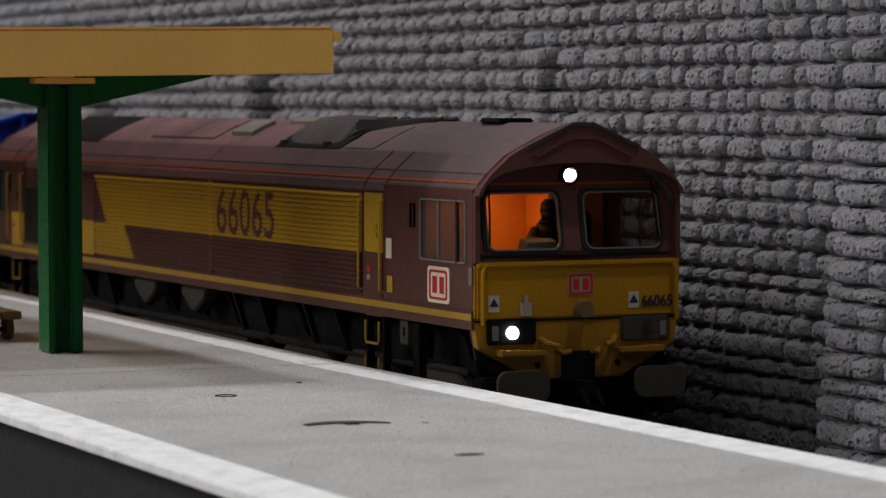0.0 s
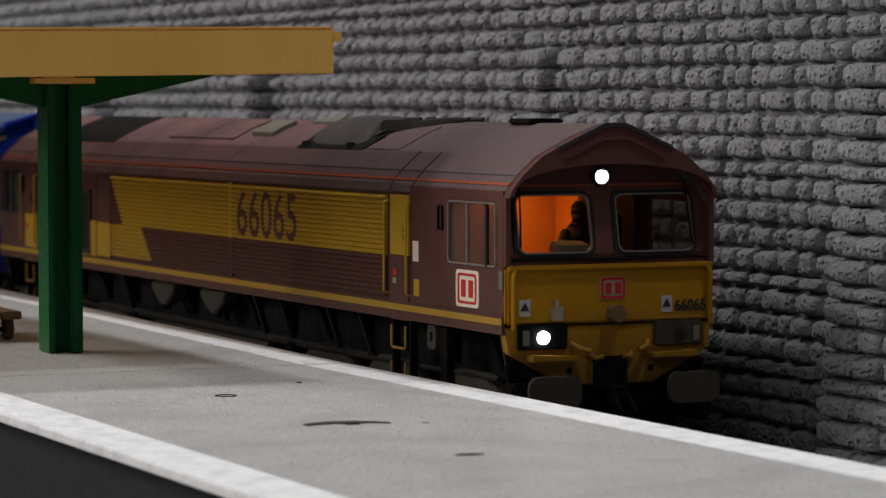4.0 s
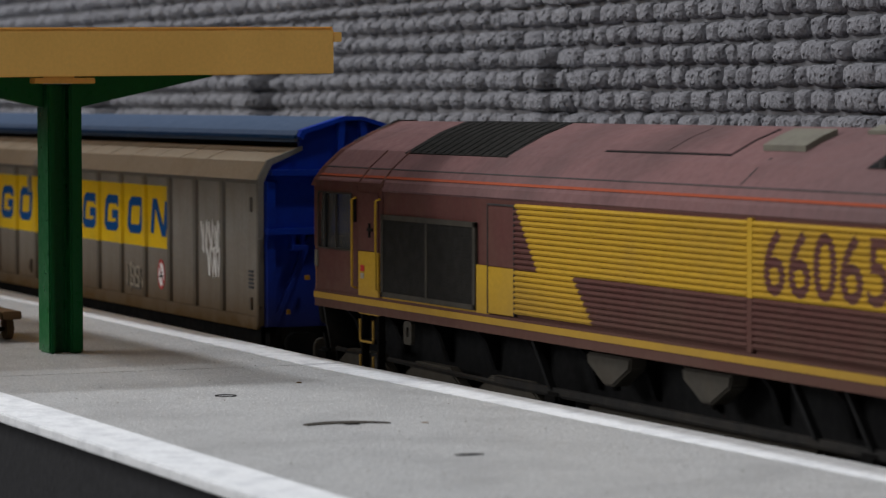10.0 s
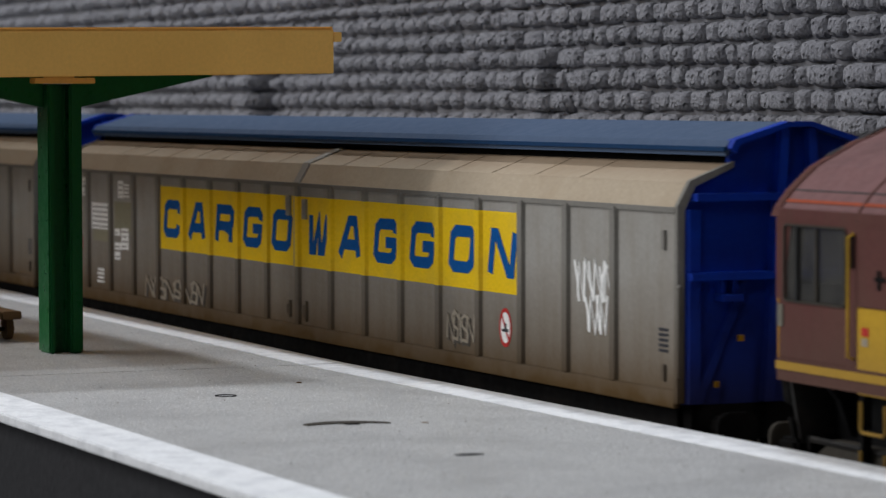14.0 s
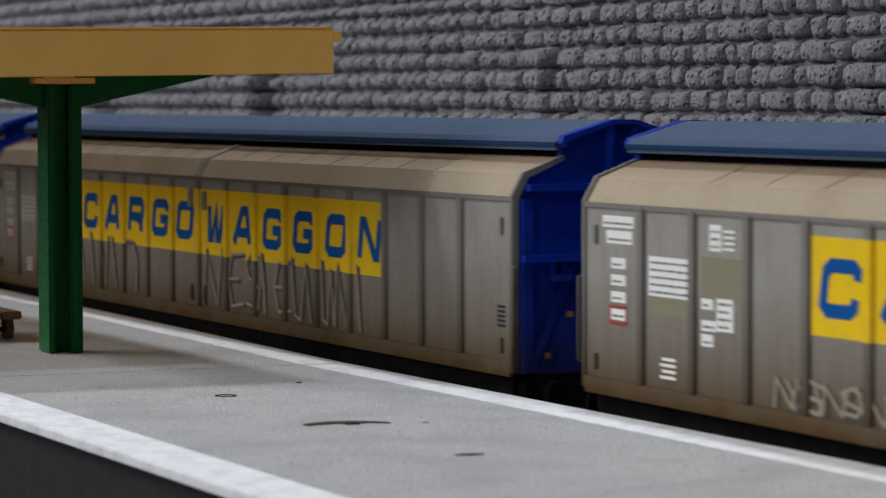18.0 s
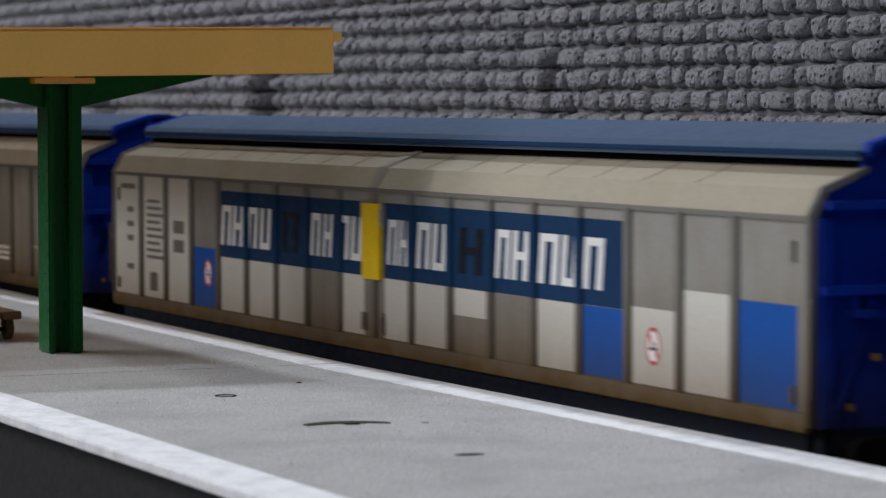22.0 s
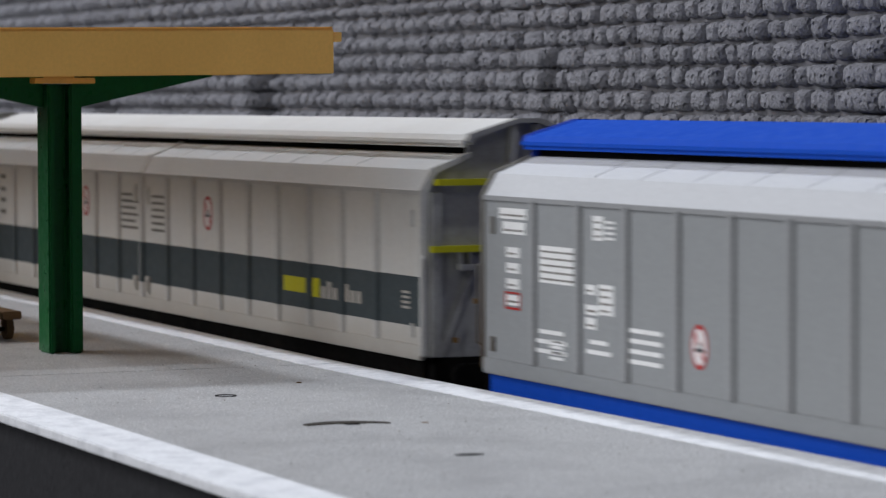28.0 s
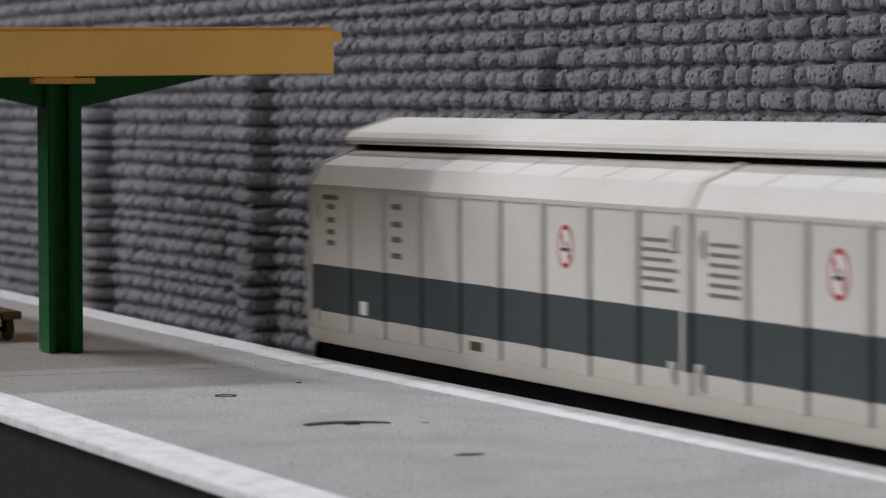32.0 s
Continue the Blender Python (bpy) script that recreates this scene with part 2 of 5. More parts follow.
# ---- mesh helpers: all lengths in millimetres ----
class Geo:
    def __init__(self):
        self.v, self.f = [], []

    def add(self, verts, faces):
        k = len(self.v)
        self.v += verts
        self.f += [tuple(k + i for i in f) for f in faces]
        return self

    def box(self, x0, x1, y0, y1, z0, z1):
        v = [(x, y, z) for x in (x0, x1) for y in (y0, y1) for z in (z0, z1)]
        return self.add(v, [(0, 1, 3, 2), (4, 6, 7, 5), (0, 4, 5, 1), (2, 3, 7, 6), (0, 2, 6, 4), (1, 5, 7, 3)])

    def prism(self, axis, pts, a, b):
        """A polygon of two coordinates pushed along the third axis from a to b."""
        def put(u, w, c):
            return {"x": (c, u, w), "y": (u, c, w), "z": (u, w, c)}[axis]
        n = len(pts)
        v = [put(*p, a) for p in pts] + [put(*p, b) for p in pts]
        return self.add(v, [tuple(range(n))[::-1], tuple(range(n, 2 * n))] + [(i, (i + 1) % n, n + (i + 1) % n, n + i) for i in range(n)])

    def strip(self, axis, outer, inner, a, b):
        """A sheet between two open outlines, pushed along an axis."""
        return self.prism(axis, [*outer, *inner[::-1]], a, b)

    def ring(self, axis, outer, inner, a, b):
        """A closed frame between two outlines of the same count."""
        def put(u, w, c):
            return {"x": (c, u, w), "y": (u, c, w), "z": (u, w, c)}[axis]
        n = len(outer)
        v = [put(*p, c) for line, c in ((outer, a), (outer, b), (inner, b), (inner, a)) for p in line]
        return self.add(v, [(k * n + i, k * n + (i + 1) % n, ((k + 1) % 4) * n + (i + 1) % n, ((k + 1) % 4) * n + i) for k in range(4) for i in range(n)])

    def cyl(self, axis, c, r, a, b, n=16, r2=None):
        r2 = r if r2 is None else r2
        k = {"x": 0, "y": 1, "z": 2}[axis]
        i, j = [m for m in range(3) if m != k]
        v = []
        for along, rad in ((a, r), (b, r2)):
            for q in range(n):
                p = [0, 0, 0]
                p[k], p[i], p[j] = along, c[0] + rad * math.cos(2 * math.pi * q / n), c[1] + rad * math.sin(2 * math.pi * q / n)
                v.append(tuple(p))
        return self.add(v, [tuple(range(n))[::-1], tuple(range(n, 2 * n))] + [(q, (q + 1) % n, n + (q + 1) % n, n + q) for q in range(n)])

    def rod(self, points, r, n=6):
        """A bent wire, as one closed tube."""
        pts = [Vector(p) for p in points]
        side, rings = None, []
        for i, p in enumerate(pts):
            way = (pts[min(i + 1, len(pts) - 1)] - pts[max(i - 1, 0)]).normalized()
            if side is None:
                side = way.orthogonal().normalized()
            side = (side - way * side.dot(way)).normalized()
            other = way.cross(side)
            rings += [tuple(p + (side * math.cos(2 * math.pi * k / n) + other * math.sin(2 * math.pi * k / n)) * r) for k in range(n)]
        last = n * (len(pts) - 1)
        faces = [(i * n + k, i * n + (k + 1) % n, (i + 1) * n + (k + 1) % n, (i + 1) * n + k) for i in range(len(pts) - 1) for k in range(n)]
        self.add(rings, [tuple(range(n))[::-1], tuple(range(last, last + n)), *faces])
        return self


def mesh_of(name, geo, mat, bevel=0.0, smooth=False):
    mesh = bpy.data.meshes.new(name)
    mesh.from_pydata([(x * MM, y * MM, z * MM) for x, y, z in geo.v], [], geo.f)
    bm = bmesh.new()
    bm.from_mesh(mesh)
    bmesh.ops.recalc_face_normals(bm, faces=bm.faces)
    if bevel:
        edges = [e for e in bm.edges if len(e.link_faces) == 2 and e.calc_face_angle(0) > 0.5]
        bmesh.ops.bevel(bm, geom=edges, offset=bevel * MM, segments=2, affect="EDGES", clamp_overlap=True)
    if smooth:
        for f in bm.faces:
            f.smooth = True
    bm.to_mesh(mesh)
    bm.free()
    mesh.materials.append(mat)
    return mesh


def part(name, geo, mat, parent, label="", bevel=0.0, smooth=False):
    ob = new(name, geo if isinstance(geo, bpy.types.Mesh) else mesh_of(name, geo, mat, bevel, smooth))
    ob.parent = parent
    return tagged(ob, label)


def solid(name, geo, mat, label, category, group="", kind="", bevel=0.0, smooth=False):
    return tagged(new(name, mesh_of(name, geo, mat, bevel, smooth)), label, category, group, kind)


def thing(name, label, category, group="", kind="", at=(0, 0, 0)):
    ob = new(name)
    ob.location = [c * MM for c in at]
    ob.empty_display_size = 0.01
    return tagged(ob, label, category, group, kind)


def rounded(x0, x1, z0, z1, r, n=4):
    pts = []
    for cx, cz, a in ((x1 - r, z1 - r, 0), (x0 + r, z1 - r, 90), (x0 + r, z0 + r, 180), (x1 - r, z0 + r, 270)):
        pts += [(cx + r * math.cos(radians(a + 90 * i / n)), cz + r * math.sin(radians(a + 90 * i / n))) for i in range(n + 1)]
    return pts


def words(name, text, mat, parent, at, height, turn=(90, 0, 0), squeeze=1.0, spread=1.0, thick=0.06, label="", bold=0.0):
    """Lettering in the built-in font, as a thin mesh."""
    curve = bpy.data.curves.new(name, "FONT")
    curve.body, curve.size, curve.extrude, curve.space_character, curve.offset = text, height * MM * 1.38, thick * MM, spread, bold * MM
    temp = bpy.data.objects.new(name, curve)
    scene.collection.objects.link(temp)
    bpy.context.view_layer.update()
    mesh = bpy.data.meshes.new_from_object(temp.evaluated_get(bpy.context.evaluated_depsgraph_get()))
    bpy.data.objects.remove(temp)
    bpy.data.curves.remove(curve)
    mesh.transform(Matrix.Diagonal((squeeze, 1, 1, 1)))
    mesh.transform(pose(0, 0, 0, *turn))
    mesh.transform(Matrix.Translation(Vector(at) * MM))
    mesh.materials.clear()
    mesh.materials.append(mat)
    ob = new(name, mesh)
    ob.parent = parent
    return tagged(ob, label)

# ---- the setting: room, baseboard, platform, track, wall ----
PLAT = 13.5


def build_room():
    shell = Geo().box(-3000, 3000, -3000, 3000, -40, -22)
    solid("floor", shell, M_ROOM, "plain grey floor of the layout room", "floor", kind="structure")
    solid("ceiling", Geo().box(-3000, 3000, -3000, 3000, 1500, 1520), M_ROOM, "plain pale ceiling of the layout room", "ceiling", kind="structure")
    for name, b in (("wall_north", (-3000, 3000, 3000, 3050)), ("wall_south", (-3000, 3000, -3050, -3000)), ("wall_east", (3000, 3050, -3000, 3000)), ("wall_west", (-3050, -3000, -3000, 3000))):
        solid(name, Geo().box(*b, -40, 1500), M_ROOM, "plain painted wall of the layout room", "wall", kind="structure")
    solid("ground", Geo().box(-2900, 2900, -700, 400, -22, -8), M_BOARD, "dark painted baseboard under the model railway", "baseboard", kind="structure")
    solid("ballast_bed", Geo().prism("x", [(-19, -7.9), (22, -7.9), (17, -3.2), (-15, -3.2)], -2800, 2800), M_BALLAST, "dark ballast under the model track", "ballast", kind="structure")


def edge_line(x):
    """The track side of the platform: two straight lengths that meet at a slight angle."""
    return -21.9 + (-0.019 * (x - 30) if x < 30 else 0.0135 * (min(x, 215) - 30))


def build_platform():
    platform = thing("platform", "grey model station platform with white edges", "platform", kind="structure")
    stations = [-1500, 38, 215, 430]
    for a, b in zip(stations, stations[1:]):
        gap = 0.6 if b == 38 else 0.0
        ya, yb = edge_line(a), edge_line(b)
        part("paving", Geo().prism("z", [(a, -86.2), (b - gap, -86.2), (b - gap, yb - 7.6), (a, ya - 7.6)], PLAT - 2.0, PLAT), M_PLATFORM, platform)
        part("track_edging", Geo().prism("z", [(a, ya - 7.6), (b - gap, yb - 7.6), (b - gap, yb), (a, ya)], PLAT - 1.7, PLAT + 0.06), M_EDGE, platform, "chalky white platform edge strip", bevel=0.25)
        part("front_edging", Geo().prism("z", [(a, -94.8), (b, -94.8), (b, -86.2), (a, -86.2)], PLAT - 1.3, PLAT + 0.06), M_EDGE, platform, "chalky white platform edge strip", bevel=0.2)
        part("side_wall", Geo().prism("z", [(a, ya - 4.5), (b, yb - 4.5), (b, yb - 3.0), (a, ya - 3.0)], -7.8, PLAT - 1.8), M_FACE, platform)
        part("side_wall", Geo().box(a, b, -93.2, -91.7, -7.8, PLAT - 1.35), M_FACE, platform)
    # worn rings and specks pressed into the paving
    arc = [(124.6 + 1.6 * i / 13 - 2.6 * (1 - ((i - 6.5) / 6.5) ** 2), -63.2 + 11.2 * i / 13) for i in range(14)]
    inner = [(x + 1.7 + 1.2 * math.sin(math.pi * i / 13) + 0.25 * math.sin(i * 2.3), y) for i, (x, y) in enumerate(arc)]
    part("cover_ring", Geo().strip("z", arc, inner, PLAT - 0.05, PLAT + 0.12), M_GRIME, platform, "dark arc of an inset manhole cover")
    part("cover_lug", Geo().cyl("z", (126.4, -57.0), 1.1, PLAT - 0.05, PLAT + 0.08, 10), M_FRAME, platform)
    ring = [(82.5 + 1.7 * math.cos(radians(q)), -58.6 + 1.6 * math.sin(radians(q))) for q in range(0, 360, 20)]
    ring_in = [(82.5 + 1.25 * math.cos(radians(q)), -58.6 + 1.35 * math.sin(radians(q))) for q in range(0, 360, 20)]
    part("cover_ring", Geo().ring("z", ring, ring_in, PLAT - 0.05, PLAT + 0.12), M_FRAME, platform)
    part("dark_stain", Geo().prism("z", [(165.0 + 1.0 * math.cos(radians(q)), -57.6 + 2.0 * math.sin(radians(q))) for q in range(0, 360, 30)], PLAT - 0.05, PLAT + 0.04), M_FRAME, platform)
    part("dark_stain", Geo().cyl("z", (128.5, -47.5), 0.55, PLAT - 0.05, PLAT + 0.04, 9), M_WOOD, platform)
    part("dark_stain", Geo().cyl("z", (67.4, -41.5), 0.42, PLAT - 0.05, PLAT + 0.14, 8), M_WOOD, platform)
    rng = random.Random(4)
    specks = Geo()
    for _ in range(170):
        x, y = rng.uniform(-60, 230), rng.uniform(-84, -31)
        r = rng.uniform(0.07, 0.2)
        specks.cyl("z", (x, y), r, PLAT - 0.05, PLAT + r * 0.5, 5, r * 0.5)
    # tiny near-white facets whose colour gives the paving its sparkle
    pale = Geo()
    for _ in range(4200):
        x, y = rng.uniform(-60, 190), rng.uniform(-84, -31)
        r = rng.uniform(0.05, 0.125) * (1.0 if x < 110 else 0.7)
        q, h = rng.uniform(0, 6), rng.uniform(0.3, 1.3) * r
        foot = [(x + r * math.cos(q + a), y + r * math.sin(q + a), PLAT - 0.03) for a in (0.0, 2.2, 4.1)]
        pale.add([*foot, (x + r * 0.4 * math.cos(q), y + r * 0.4 * math.sin(q), PLAT + h)], [(0, 1, 3), (1, 2, 3), (2, 0, 3)])
    solid("glint_grit", pale, M_GLINT, "pale grit added for the glints on the platform paint", "grit", kind="stuff")
    g = solid("grit", specks, M_HATCH, "loose grit on the platform", "grit", kind="stuff")
    return platform


# how far the track strays sideways from a straight line, by distance along it
BENDS = [(-1000, -2.1), (-420, -2.1), (-300, -0.1), (-200, 0.45), (-100, 0.26), (0, 0.39), (75, 0.45), (150, 0.12), (225, -0.4), (300, -0.8), (380, -3.8), (460, -5.6), (560, -6.0), (1200, -6.0)]


def bend(x):
    """A smooth line through BENDS, level at both ends."""
    if x <= BENDS[0][0] or x >= BENDS[-1][0]:
        return BENDS[0][1] if x <= BENDS[0][0] else BENDS[-1][1]
    i = max(k for k in range(len(BENDS) - 1) if BENDS[k][0] <= x)

    def rise(k):
        if k in (0, len(BENDS) - 1):
            return 0.0
        return (BENDS[k + 1][1] - BENDS[k - 1][1]) / (BENDS[k + 1][0] - BENDS[k - 1][0])
    (x0, y0), (x1, y1) = BENDS[i], BENDS[i + 1]
    h, q = x1 - x0, (x - x0) / (x1 - x0)
    return y0 * (1 + 2 * q) * (1 - q) ** 2 + y1 * q * q * (3 - 2 * q) + h * (rise(i) * q * (1 - q) ** 2 - rise(i + 1) * q * q * (1 - q))


def build_track():
    track = thing("railway_track", "dark model railway track with two steel rails", "track", kind="structure")
    for y in (-8.6, 8.6):
        prof = [(y - 1.1, -3.0), (y + 1.1, -3.0), (y + 1.1, -2.6), (y + 0.35, -2.2), (y + 0.35, -0.9), (y + 0.6, -0.7), (y + 0.6, 0.0), (y - 0.6, 0.0), (y - 0.6, -0.7), (y - 0.35, -0.9), (y - 0.35, -2.2), (y - 1.1, -2.6)]
        rail = Geo()
        spots = [-2800, *range(-420, 721, 20), 2800]
        for a, b in zip(spots, spots[1:]):
            k = len(rail.v)
            n = len(prof)
            rail.v += [(x, u + bend(x), w) for x in (a, b) for u, w in prof]
            rail.f += [(k + i, k + (i + 1) % n, k + n + (i + 1) % n, k + n + i) for i in range(n)]
        part("rail", rail, M_STEEL, track)
    mesh = mesh_of("sleeper", Geo().box(-1.7, 1.7, -16.5, 16.5, -4.6, -3.0), M_SLEEPER)
    for i in range(90):
        part("sleeper", mesh, None, track).location = ((-420 + i * 7.6) * MM, bend(-420 + i * 7.6) * MM, 0)
    rest = Geo()
    for i in range(-370, 370):
        x = -420 + i * 7.6
        if not -421 < x < 262:
            rest.box(x - 1.7, x + 1.7, bend(x) - 16.5, bend(x) + 16.5, -4.6, -3.0)
    tagged(part("far_sleepers", rest, M_SLEEPER, track), kind="stuff")


# stone courses from the foot of the wall up: heights in millimetres
WALL_Y, WALL_FOOT = 41.0, -4.0
COURSES = [3.9, 3.8, 4.0, 3.7, 2.6, 3.9, 3.8, 3.7, 2.5, 3.9, 3.8, 4.0, 3.7, 2.6, 3.9, 3.8, 3.9, 3.9, 3.8, 3.7, 3.9, 2.7, 3.8, 3.9, 3.9, 3.9, 3.8, 3.9]
BUTTRESSES = [(95.0, 120.0), (-20.5, -12.0), (-169.0, -157.0), (-292.0, -274.0), (-420.0, -400.0)]
BUTTRESS_TOP = 63.5


def stone_geo(w, h, d, rng, n=4, m=3, square=None):
    """A rough pillowed block, its back at y = 0, its face towards -y."""
    v, f = [], []
    seed = Vector((rng.uniform(0, 50), rng.uniform(0, 50), 0))
    for j in range(m + 1):
        for i in range(n + 1):
            u, t = i / n * 2 - 1, j / m * 2 - 1
            lump = noise.noise(seed + Vector((u * 1.6, t * 1.3, 0.3))) + 0.45 * noise.noise(seed + Vector((u * w * 0.55, t * h * 0.55, 3.3)))
            edge = max(abs(u), abs(t))
            depth = d * (1.0 - 0.8 * abs(u) ** (square or 9.0 * w / 7.0)) * (1.0 - 0.75 * abs(t) ** 6) + 0.6 * lump * (1.0 - 0.5 * edge)
            sx = 1 - 0.07 * abs(t) ** 4 + 0.05 * noise.noise(seed + Vector((0, t * 2, 5)))
            sz = 1 - 0.07 * abs(u) ** 5 + 0.07 * noise.noise(seed + Vector((u * 2, 0, 9)))
            v.append((u * w / 2 * sx, -max(depth, 0.25), t * h / 2 * sz))
    k = len(v)
    rim = [i for i in range(n + 1)] + [j * (n + 1) + n for j in range(1, m + 1)] + [m * (n + 1) + i for i in range(n - 1, -1, -1)] + [j * (n + 1) for j in range(m - 1, 0, -1)]
    v += [(v[i][0] * 1.0, 0.35, v[i][2] * 1.0) for i in rim]
    f += [(j * (n + 1) + i, j * (n + 1) + i + 1, (j + 1) * (n + 1) + i + 1, (j + 1) * (n + 1) + i) for j in range(m) for i in range(n)]
    f += [(rim[i], k + i, k + (i + 1) % len(rim), rim[(i + 1) % len(rim)]) for i in range(len(rim))]
    return v, f


def build_wall():
    rng = random.Random(11)
    wall = thing("wall_stone", "grey painted retaining wall of rough model stone", "stone wall", kind="structure")
    part("wall_core", Geo().box(-1500, 420, WALL_Y, WALL_Y + 12, -7.9, 110), M_MORTAR, wall)

    def lean(z):
        """How far a buttress stands out from the wall at this height."""
        return 3.4 + 6.2 * max(0.0, (BUTTRESS_TOP - z) / BUTTRESS_TOP)

    stones = []
    for x0, x1 in BUTTRESSES[:1]:
        part("buttress_core", Geo().prism("x", [(WALL_Y + 0.1, -7.9), (WALL_Y + 0.1, BUTTRESS_TOP - 2.4), (WALL_Y - lean(BUTTRESS_TOP) + 1.2, BUTTRESS_TOP - 3.4), (WALL_Y - lean(-7.9) + 1.2, -7.9)], x0 + 1.0, x1 - 1.0), M_MORTAR, wall)
    z = WALL_FOOT
    for row, h in enumerate(COURSES):
        shift = rng.uniform(0, 8)
        x = -560 + shift
        while x < 250:
            w = rng.choice((4.4, 5.2, 5.8, 6.4, 7.0, 7.8, 9.6)) * rng.uniform(0.9, 1.1) * (1.25 if h < 3 else 1.0)
            mid = x + w / 2
            inside = any(a - 0.5 < mid < b + 0.5 for a, b in BUTTRESSES[:1]) and z + h < BUTTRESS_TOP
            if not inside:
                stones.append((mid, WALL_Y, z + h / 2, w - rng.uniform(0.4, 0.9), (h - 0.3) * rng.uniform(0.84, 1.06), rng.uniform(1.5, 2.5), 0.0))
            x += w
        if z + h < BUTTRESS_TOP + 4.0:
            for a, b in BUTTRESSES if z + h < BUTTRESS_TOP else BUTTRESSES[1:]:
                face = WALL_Y - lean(z + h / 2) + 0.7
                cuts = [a, a + (b - a) * rng.uniform(0.3, 0.5), a + (b - a) * rng.uniform(0.62, 0.75), b]
                if b < 50:
                    # the slim piers are stacked of single rounded blocks
                    p, q = a + rng.uniform(-0.8, 0.8), b + rng.uniform(-0.8, 0.8)
                    stones.append(((p + q) / 2, WALL_Y - 0.2, z + h / 2, q - p, h + 0.1, rng.uniform(3.3, 4.1) * (1.9 if b < -100 else 1.1), 0.0))
                    continue
                for p, q in zip(cuts, cuts[1:]):
                    stones.append(((p + q) / 2, face, z + h / 2, q - p - 0.3, h - 0.4, rng.uniform(1.6, 2.9), 0.0))
                # quoins on the end faces
                for end, turn in ((b - 0.9, 90.0), (a + 0.9, -90.0)):
                    depth = WALL_Y - face
                    stones.append((end, face + depth / 2, z + h / 2, depth - 0.2, h - 0.6, rng.uniform(0.9, 1.3), turn))
        z += h
    def near(s):
        return s[0] > -12 and s[2] > 1.0

    order = sorted(stones, key=lambda s: -s[0] if s[0] < 125 else 1000 + s[0])
    single = [s for s in order if near(s)][:300]
    chosen = set(map(id, single))
    rest = Geo()
    for s in stones:
        v, f = stone_geo(s[3], s[4], s[5], rng, 9 if s[5] > 3 else 8 if s[0] > -40 else 5, 6 if s[0] > -40 or s[5] > 3 else 3, 9.0 if s[5] > 3 else None)
        if id(s) in chosen:
            mesh = mesh_of("stone", Geo().add(v, f), M_STONE, smooth=True)
            ob = part("stone", mesh, None, wall)
            ob.matrix_basis = pose(s[0] * MM, s[1] * MM, s[2] * MM, rng.uniform(-4, 4), rng.uniform(-2.5, 2.5), s[6] + rng.uniform(-3, 3))
        else:
            m = pose(s[0], s[1], s[2] + rng.uniform(-0.15, 0.15), rng.uniform(-4, 4), rng.uniform(-2.5, 2.5), s[6] + rng.uniform(-3, 3))
            rest.add([tuple(m @ Vector(p)) for p in v], f)
    tagged(part("far_stones", rest, M_STONE, wall, smooth=True), kind="stuff")


def build_canopy():
    canopy = thing("platform_canopy", "mustard yellow station canopy on a dark green post", "canopy", at=(0, 0, PLAT))
    base = PLAT
    y0, y1, xf, xb = -87.4, -26.7, 45.0, -245.0

    def lift(z):
        return z - base

    def slanted(x0, x1, ya, yb, lo, hi):
        """A board across the platform that rises slightly towards the track."""
        def at(z0, z1, y):
            return lift(z0 + (z1 - z0) * (y + 81.0) / 54.2)
        v = [(x, y, at(*zz, y)) for x in (x0, x1) for y in (ya, yb) for zz in (lo, hi)]
        return Geo().add(v, [(0, 1, 3, 2), (4, 6, 7, 5), (0, 4, 5, 1), (2, 3, 7, 6), (0, 2, 6, 4), (1, 5, 7, 3)])

    part("back_fascia", slanted(xb - 1.5, xb, y0, y1, (59.5, 60.1), (66.05, 66.45)), M_CANOPY, canopy)
    part("end_fascia", slanted(xf - 1.6, xf, y0, y1, (59.35, 60.0), (66.4, 66.95)), M_CANOPY, canopy, bevel=0.12)
    part("roof_lip", slanted(xf - 2.2, xf + 0.06, y0, y1 + 0.05, (66.38, 66.93), (66.85, 67.35)), M_CANOPY, canopy, bevel=0.22)
    part("roof_deck", slanted(xb, xf - 1.7, y0, y1, (66.1, 66.5), (66.6, 67.1)), M_CANOPY, canopy)
    part("side_fascia", slanted(xb, xf - 1.7, y1 - 1.5, y1, (59.5, 60.1), (66.05, 66.45)), M_CANOPY, canopy)
    part("side_fascia", slanted(xb, xf - 1.7, y0, y0 + 1.5, (59.5, 60.1), (66.05, 66.45)), M_CANOPY, canopy)
    part("gutter_stub", Geo().box(xf - 2.6, xf - 0.2, y1 + 0.05, y1 + 1.45, lift(65.0), lift(66.5)), M_CANOPY, canopy, bevel=0.1)
    for px in (-3.5, -195.0):
        yc = -57.0
        post = part("post", Geo().prism("z", [(px - 2.9, yc - 2.95), (px + 3.6, yc - 2.95), (px + 3.6, yc - 1.8), (px + 1.0, yc - 1.6), (px + 1.0, yc + 0.7), (px + 3.6, yc + 0.8), (px + 3.6, yc + 2.95), (px - 2.9, yc + 2.95), (px - 2.9, yc + 0.8), (px - 0.4, yc + 0.7), (px - 0.4, yc - 1.6), (px - 2.9, yc - 1.8)], 0, lift(58.6)), M_GREEN, canopy, "dark green H-section post", bevel=0.3)
        part("cap_plate", Geo().box(px - 3.0, px + 4.6, yc - 5.4, yc + 5.0, lift(58.65), lift(59.6)), M_CANOPY, canopy, bevel=0.1)
        for side in (-1, 1):
            ys = yc + side * 3.0
            tip = yc + side * 27.0
            part("bracket", Geo().prism("x", [(ys, lift(54.6)), (tip, lift(59.9)), (tip, lift(60.4)), (ys, lift(60.4))], px - 0.9, px + 1.4), M_GREEN, canopy, bevel=0.15)
    return canopy


